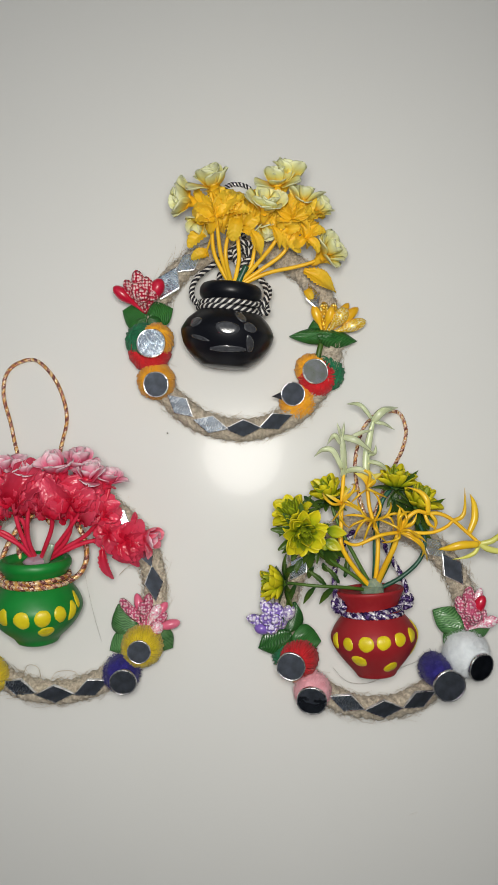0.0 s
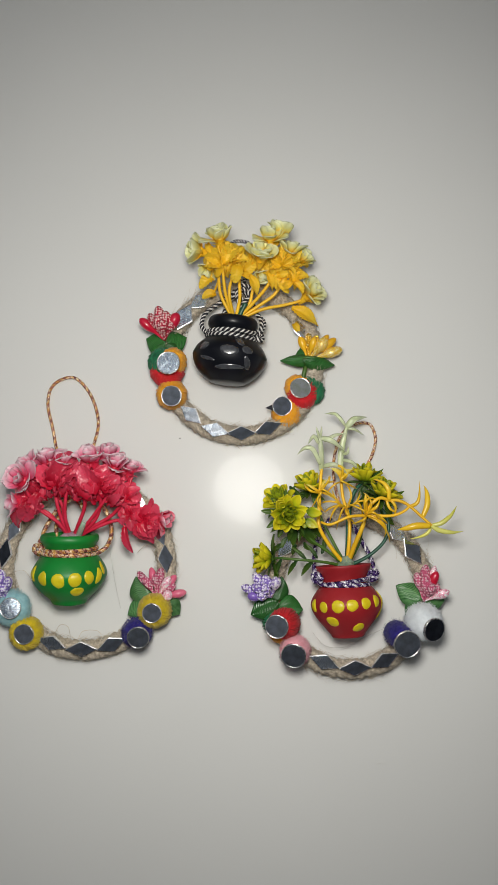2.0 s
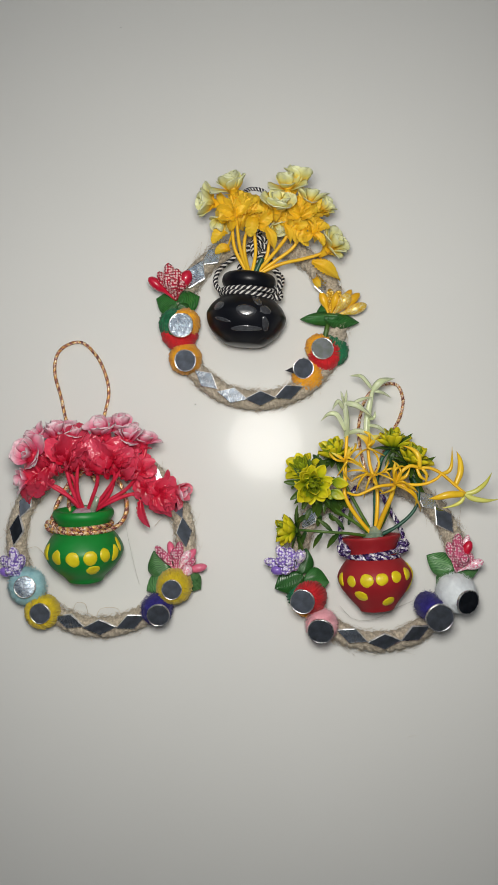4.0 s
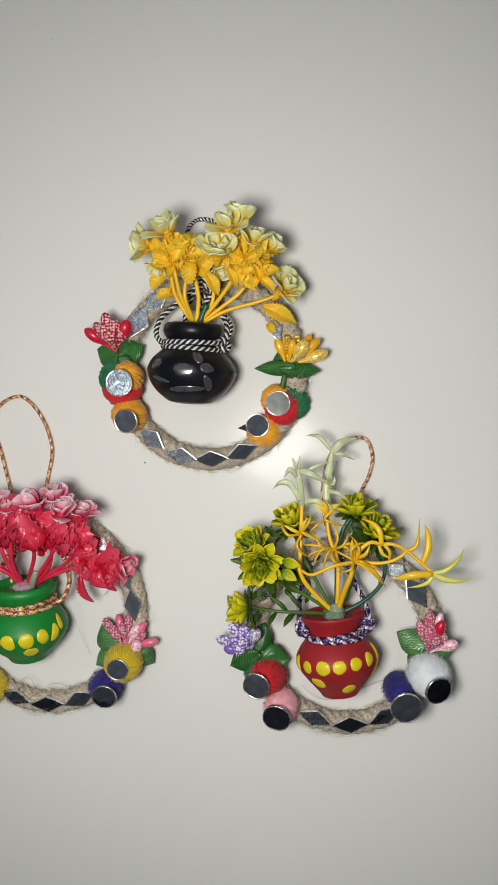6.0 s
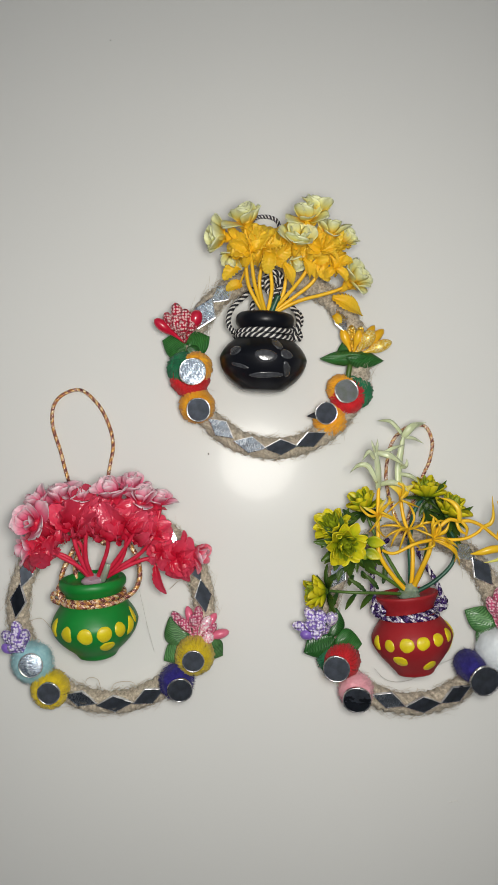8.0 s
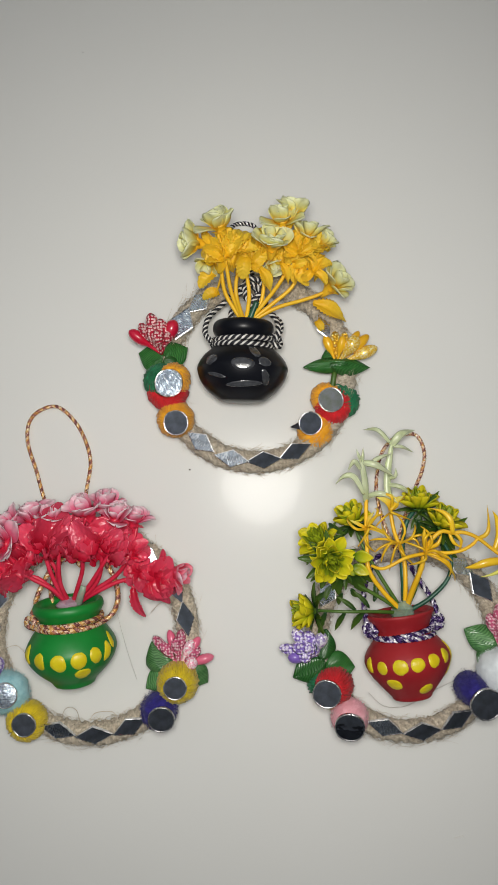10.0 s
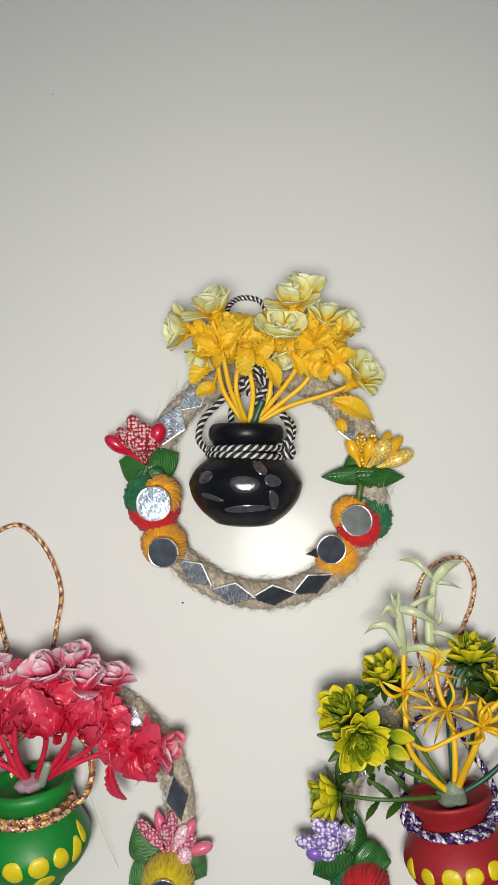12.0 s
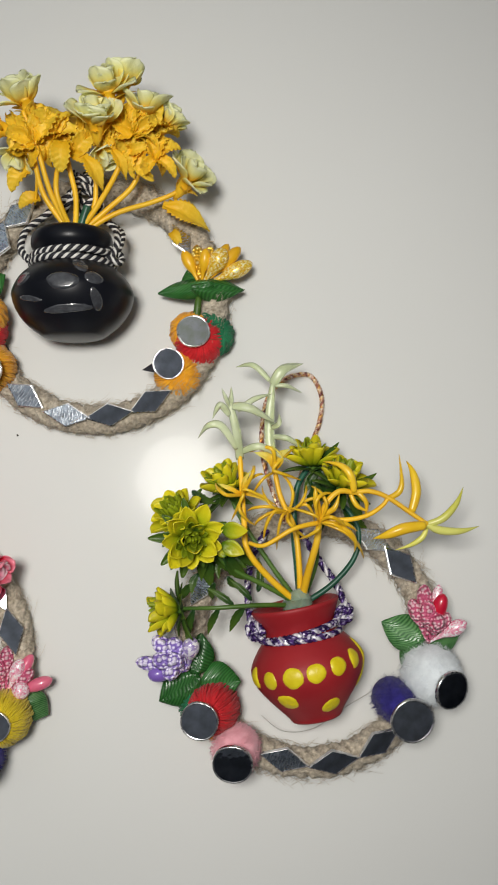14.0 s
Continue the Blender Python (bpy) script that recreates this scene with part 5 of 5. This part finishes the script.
for p in ([R, (-84, -38, 23), (-92, -32, 27), (-97, -24, 32)], [R, (-82.5, -36, 24), (-85, -24, 28), (-85, -12, 29)], [R, (-80.5, -36, 25), (-79.4, -26, 30), (-77, -14, 32)], [R, (-75, -38, 22), (-72.0, -30, 25), (-71.6, -20, 30), (-68, -12, 33)],
          [R, (-71, -38, 22), (-64.5, -30, 26), (-60, -24, 29)], [R, (-70, -40, 20), (-60, -34, 22), (-54, -26, 25), (-51, -16, 25)], [R, (-68, -40, 20), (-58, -36.4, 21), (-48, -36.4, 20), (-39, -35.2, 18)], [R, (-84, -39, 21), (-90, -33, 24), (-101, -31, 27)], [R, (-81.6, -37, 21), (-83, -29, 24), (-90, -18, 28)], [R, (-70, -39, 21), (-66, -33, 23), (-64, -24, 27)]):
    stem(b, p, 0.95, 0.7, RED_STEM)
stem(b, [(-58, -36.4, 21), (-55.8, -37.4, 22), (-54.0, -39.4, 22)], 0.7, 0.5, RED_STEM)
stem(b, [(-75.5, -44, 20), (-73.8, -40.5, 22), (-72.6, -37.5, 22)], 1.5, 1.3, GLUE_GREY)
for a, q, w in (((-54.1, -39.0, 22), (-50.8, -51.4, 20), 0.68), ((-95, -29.6, 28), (-108.4, -31.6, 28), 1.1), ((-96.5, -31.0, 26), (-106.0, -41.6, 18), 1.0), ((-91.6, -24.8, 30), (-94.0, -35.2, 28), 1.1), ((-43.5, -37, 21), (-41.4, -47.0, 19), 1.1), ((-43.6, -31, 22), (-42.6, -25.4, 20), 1.0)):
    leaf(b, LEAF_RED, a, q, w)

R = (46.6, -55.5, 17)
b = bouquet(R, "lime chrysanthemums and spidery yellow blades in a pot")
glue(b, (45.8, -55.4, 17.5), (4.6, 2.8, 5.6), GLUE_GREY, 3)
glue(b, (46.4, -53.4, 18.4), (3.0, 3.0, 3.0), GLUE_GREY, 4)


def mum(parent, at, way, size):
    f = core("flower", parent, at, way, size * 0.9, GREEN_STEM)
    spread(f, at, way, [([SEPAL_GREEN], 9, 4, 1.0, 0.12, -0.30), (LIME[:1] + LIME[2:], 9, 26, 0.90, 0.17, -0.14), (LIME, 9, 46, 0.82, 0.17, -0.06), (INNER, 12, 54, 0.72, 0.17, 0.0), (INNER, 11, 63, 0.62, 0.13, 0.03), (INNER, 9, 74, 0.52, 0.07, 0.07), (INNER, 6, 82, 0.44, 0.03, 0.08)], size)


for at, way, size in (((18.8, -32.4, 33), (0.1, -0.15, 1), 9.6), ((16.4, -26.8, 27), (-0.45, 0.6, 0.6), 8.8), ((29.6, -19.8, 17), (-0.35, 0.9, 0.4), 8.2), ((55.0, -15.4, 18), (0.05, 1, 0.3), 8.0), ((62.0, -22.6, 24), (0.45, 0.85, 0.4), 8.4), ((11.0, -52.2, 20), (-1, 0.05, 0.25), 8.6)):
    mum(b, at, way, size)
for p, r, mat in (([R, (39, -47, 22), (33.4, -38, 26), (33.4, -30, 25), (33.8, -22, 24), (34.4, -12, 25)], 0.98, YELLOW_STEM), ([R, (49.5, -46, 23), (52.4, -38, 27), (53.6, -32.6, 28)], 1.2, YELLOW_STEM),
                  ([R, (47.4, -44, 20), (47.4, -34, 20), (44.4, -24, 21), (43.6, -12, 20)], 0.95, YELLOW_STEM), ([R, (47.0, -44, 18), (47.4, -34, 17), (50, -22, 17), (56, -15, 16)], 1.1, DARK_STEM),
                  ([R, (52, -45, 18), (54, -36, 20), (60, -27, 22), (63, -22, 22)], 0.9, GREEN_STEM), ([R, (56, -51, 17), (63.5, -44, 18), (65.6, -36, 18), (62.5, -29, 18)], 0.9, DARK_STEM),
                  ([R, (36, -53.6, 22), (24, -52.6, 24), (13, -52.0, 20)], 0.75, GREEN_STEM), ([R, (38, -49, 21), (28, -42, 24), (21, -33, 29)], 0.8, GREEN_STEM), ([R, (40, -44, 18), (33, -30, 18), (30, -20, 16)], 0.8, GREEN_STEM),
                  ([(53.6, -31.6, 30), (56.2, -27.4, 32), (59.7, -25.1, 32), (63.7, -25.9, 31), (67.7, -26.0, 31), (72.3, -28.1, 31), (78.1, -33.1, 31), (82.2, -36.7, 31)], 0.85, YELLOW_STEM), ([(53.7, -31.8, 31), (60.4, -32.9, 31), (66.1, -32.5, 31), (70.4, -30.6, 31), (72.6, -28.5, 31)], 0.75, YELLOW_STEM),
                  ([(53.6, -32.8, 29), (46, -33.6, 33), (38, -37.0, 32), (34, -36.0, 29)], 0.75, YELLOW_STEM)):
    stem(b, p, r, r * 0.75, mat)


def spray(parent, hub, tips, kinds, wide=1.0):
    """Narrow curved blades that leave one point."""
    for tip in tips:
        part("blade", kinds[2 if tip[0] < hub[0] else 0] if dice.random() < 0.8 else kinds[1], parent, along(hub, tip) @ Matrix.Diagonal((wide, 1, 1, 1)))


def ribbon(parent, points, wide, mat, deep=0.42, blunt=0.55):
    """A fleshy moulded blade along a curve: flat-bellied, swollen in the middle, thin at its tip."""
    n, sides = 16, 10
    line = glide(points, n)
    verts = []
    for i, p in enumerate(line):
        way = (line[min(i + 1, n)] - line[max(i - 1, 0)]).normalized()
        side = way.cross(Vector((0, 0, 1))).normalized()
        up = side.cross(way)
        s = i / n
        w = wide * (blunt + (1 - blunt) * math.sin(math.pi * min(1.0, 0.12 + s))) * max(0.10, (1 - s ** 5)) * 0.5
        for k in range(sides):
            t = 2 * math.pi * k / sides
            lift = math.sin(t) - 0.45 * math.cos(t) ** 2
            verts.append(p + side * w * math.cos(t) + up * (w * deep + 0.12) * lift)
    faces = [(i * sides + k, i * sides + (k + 1) % sides, (i + 1) * sides + (k + 1) % sides, (i + 1) * sides + k) for i in range(n) for k in range(sides)]
    faces += [tuple(range(sides - 1, -1, -1)), tuple(range(n * sides, (n + 1) * sides))]
    g = Geo()
    g.add(verts, faces)
    part("blade", g.mesh("blade", mat), parent)


for wide, pts in ((1.9, [(33.9, -10.1, 26), (30.3, -3.5, 28), (26.5, -3.0, 28), (23.5, -5.6, 25)]), (1.7, [(32.9, -0.8, 28), (30.5, 2.1, 30), (28.0, -1.2, 28)]), (1.0, [(33.2, 1.2, 28), (32.2, 4.2, 30), (31.5, 6.6, 30)]), (1.0, [(33.6, 1.2, 28), (33.9, 4.2, 29), (34.2, 7.0, 29)]),
                  (2.2, [(33.8, 1.6, 29), (38.8, 0.1, 30), (45.3, -4.4, 27)]), (1.8, [(34.7, -10.9, 25), (40.6, -10.3, 27), (47.9, -15.3, 24)]), (1.4, [(35.2, 0.4, 27), (40.4, 3.2, 27), (45.4, 4.3, 25)]),
                  (1.5, [(45.6, 9.0, 20), (41.4, 14.0, 20), (36.4, 14.6, 17)]), (2.7, [(46.2, 7.6, 20), (49.8, 11.6, 21), (56.0, 13.2, 18)]), (1.2, [(47.0, 7.4, 20), (50.4, 6.9, 20), (54.9, 4.7, 17)]), (1.4, [(44.4, -4.6, 20), (46.6, -3.8, 21), (47.0, -1.0, 21)]), (1.5, [(44.2, -7.0, 19), (49.0, -8.4, 20), (53.6, -12.6, 18)])):
    ribbon(b, pts, wide * 1.2, PALE_BLADE, 0.20)
for wide, pts in ((2.5, [(34.3, -13.0, 25), (34.2, -6, 27), (33.6, 0, 28), (33.3, 4.4, 28.5)]), (3.0, [(43.6, -13.4, 19), (43.8, -5, 19), (45.2, 3.0, 19.6), (46.8, 10.2, 20.4)])):
    ribbon(b, pts, wide, PALE_BLADE, 0.22, 0.85)
spray(b, (43.6, -17.0, 22), [(38.4, -11.4, 24), (48.6, -11.6, 24), (43.4, -10.2, 26)], BLADE_YELLOW, 1.7)
spray(b, (33.8, -22.6, 25), [(27.4, -19.0, 27), (41.6, -26.4, 25), (37.0, -16.4, 26)], BLADE_YELLOW, 0.95)


def strap(parent, hub, tip, swell, r, mat):
    """A thin curved blade that rises and bends between two points."""
    a, q = Vector(hub), Vector(tip)
    line = glide([a, a.lerp(q, 0.35) + Vector(swell), a.lerp(q, 0.75) + Vector(swell) * 0.7, q], 14)
    g = Geo()
    tube(g, line, [r * (0.75 + 0.25 * math.sin(3.1 * i / 14)) * (1 - 0.75 * (i / 14) ** 4) for i in range(15)], 6)
    part("blade", g.mesh("blade", mat), parent)


for hub, tips in (((46.1, -29.2, 22), ((34.6, -27.4, 26), (38.2, -35.6, 27), (39.6, -21.0, 26), (51.8, -22.2, 27), (56.4, -28.0, 26), (45.6, -18.6, 25), (50.4, -37.0, 26), (41.6, -39.0, 24), (36.0, -31.6, 29), (53.0, -33.4, 24))),
                  ((53.4, -32.6, 30), ((52.4, -22.8, 34), (57.8, -25.4, 34), (64.6, -40.6, 27), (61.0, -35.8, 32), (45.0, -27.6, 33), (65.6, -44.4, 24), (47.6, -36.6, 31))),
                  ((33.8, -22.8, 25), ((26.8, -18.6, 27), (40.4, -17.8, 28), (43.0, -27.0, 27), (36.6, -31.6, 27), (30.0, -29.4, 27), (37.4, -15.6, 27))),
                  ((43.6, -17.4, 22), ((37.6, -11.0, 25), (49.8, -11.4, 24), (37.0, -22.8, 26), (50.8, -20.6, 25)))):
    for tip in tips:
        strap(b, hub, (tip[0], tip[1], tip[2] - 3), (dice.uniform(-3.0, 3.0), dice.uniform(-1.4, 3.4), dice.uniform(3.0, 6.0)), dice.uniform(0.42, 0.62), STRAP)
for wide, mat, pts in ((1.7, STRAP, [(72.6, -28.5, 31), (75.7, -27.3, 31), (77.0, -24.2, 31), (77.9, -16.9, 28)]), (2.7, STRAP, [(78.5, -32.8, 31), (80.5, -27.8, 31), (80.6, -22.5, 30), (79.7, -19.0, 28)]), (2.1, LIME_STRAP, [(82.2, -36.7, 31), (86.4, -35.6, 32), (90.6, -32.1, 32), (93.6, -28.0, 30)]),
                       (2.3, LIME_STRAP, [(82.2, -36.7, 31), (85.4, -38.7, 31), (91.0, -39.6, 31), (96.6, -39.0, 29)]), (3.1, STRAP, [(81.4, -36.9, 32), (75.6, -37.0, 33), (70.8, -38.2, 32), (67.4, -38.8, 30)]), (1.6, LIME_STRAP, [(82.2, -37.6, 30), (80.6, -40.1, 30), (77.4, -41.8, 29), (73.2, -42.8, 27)]),
                       (2.2, STRAP, [(63.6, -25.9, 32), (63.0, -21.1, 33), (60.6, -18.1, 32), (56.6, -16.6, 30)]), (1.4, STRAP, [(62.6, -26.2, 31), (64.1, -29.6, 31), (67.2, -31.5, 30)]), (1.4, STRAP, [(64.0, -25.4, 31), (66.6, -29.0, 31), (66.0, -33.6, 28)]), (1.5, STRAP, [(56.4, -33.4, 31), (60.8, -36.1, 31), (62.6, -39.3, 29), (62.3, -42.1, 26)]),
                       (2.0, STRAP, [(53.6, -31.6, 31), (52.9, -27.0, 34), (52.9, -23.2, 35)]), (1.6, STRAP, [(54.0, -31.0, 31), (57.6, -29.4, 33), (59.4, -25.8, 33)]), (1.3, STRAP, [(54.4, -32.0, 31), (60.0, -33.8, 32), (63.4, -36.4, 30)])):
    ribbon(b, pts, wide, mat)
for a, q, w in (((23, -36, 28), (19.6, -45.6, 24), 1.0), ((25, -34, 28), (29.6, -45.0, 23), 1.2), ((19, -36, 28), (11.4, -41.2, 25), 1.0), ((24, -52.6, 24), (19.6, -60.4, 21), 0.8), ((31, -53, 23), (25.6, -60.6, 20), 0.9), ((28, -52.8, 23), (21.0, -47.0, 24), 0.8), ((17, -52.2, 22), (13.6, -62.0, 20), 0.8),
                ((33, -52, 22), (27.4, -45.4, 23), 0.8), ((57, -17.5, 17), (51.6, -24.6, 18), 1.2), ((57, -17.5, 17), (62.4, -25.4, 18), 1.2), ((64, -24.6, 22), (67.6, -33.4, 19), 1.2), ((64, -24, 22), (72.6, -21.0, 22), 0.9), ((56, -16, 18), (64.0, -10.4, 17), 0.8), ((30, -20, 17), (36.6, -25.6, 18), 1.2),
                ((62, -29, 18), (69.0, -36.6, 16), 1.3), ((35, -50, 21), (36.4, -40.4, 20), 0.9), ((27, -38, 27), (33.4, -47.0, 22), 1.2), ((23, -38, 26), (22.4, -48.0, 22), 1.2), ((30, -36, 26), (37.4, -43.6, 22), 1.1), ((20, -20, 24), (26.4, -24.4, 23), 1.2)):
    leaf(b, LEAF_GREEN, a, q, w)
for k in range(9):
    foot = Vector((dice.uniform(17, 33), dice.uniform(-46, -37), dice.uniform(19, 25)))
    tip = foot + Vector((dice.uniform(-6, 5), dice.uniform(-8, -3), dice.uniform(-4, 1)))
    leaf(b, LEAF_GREEN, foot, tip, dice.uniform(1.0, 1.6), (dice.uniform(-0.6, 0.6), dice.uniform(-0.6, 0.6), 1))
for k in range(8):
    foot = Vector((dice.uniform(52, 64), dice.uniform(-25, -19), dice.uniform(15, 20)))
    tip = foot + Vector((dice.uniform(-4, 5), dice.uniform(-8, -3), dice.uniform(-3, 1)))
    leaf(b, LEAF_GREEN, foot, tip, dice.uniform(1.2, 1.8), (dice.uniform(-0.6, 0.6), dice.uniform(-0.6, 0.6), 1))
for a, q in (((27.0, -31.6, 35), (34.0, -32.4, 36)), ((26.6, -35.2, 34), (32.4, -38.4, 34)), ((27.6, -38.6, 33), (25.0, -36.4, 33))):
    part("petal", LOOSE, b, along(a, q, (0.25, -0.35, 1)) @ Matrix.Diagonal((1.1, 1, 1, 1)))


# ---- small things on the table ----
def crumb(at, size, seed):
    bm = bmesh.new()
    bmesh.ops.create_icosphere(bm, subdivisions=2, radius=1)
    for v in bm.verts:
        v.co *= (1 + 0.4 * noise.noise(v.co * 1.7 + Vector((seed, 0, 0)))) * size * 0.001
        v.co.z = v.co.z * 0.6
    lowest = min(v.co.z for v in bm.verts)
    for v in bm.verts:
        v.co.z -= lowest
    me = bpy.data.meshes.new("crumb")
    bm.to_mesh(me)
    bm.free()
    me.materials.append(SPECK)
    ob = new("crumb", me)
    ob.matrix_basis = mm(*at)
    return tagged(ob, "tiny dark crumb on the white table", "crumb")


crumb((-32.6, 4.4, 0), 0.32, 1)
crumb((-67.8, 184.5, 0), 0.2, 2)


def loose_thread(points, r, label, mat=THREAD):
    g = Geo()
    tube(g, glide(points, 30), r, 4)
    return tagged(new("thread", g.mesh("thread", mat)), label, "thread")


loose_thread([(32.0, -86.0, 9.5), (38, -92.2, 6), (47, -92.6, 5.5), (57, -87.6, 6), (68, -82, 10)], 0.09, "fine clear glue thread across the ring")
loose_thread([(62.0, -145.6, 0.08), (64.4, -145.0, 0.08), (65.6, -144.8, 0.1), (66.4, -145.8, 0.1)], 0.13, "short pale thread lying on the table", CORD_WHITE)
loose_thread([(-61.4, -48.0, 19), (-60.4, -58.0, 14), (-59.6, -68.0, 7), (-58.4, -77.7, 0.1)], 0.05, "fine clear glue thread hanging beside the green pot")
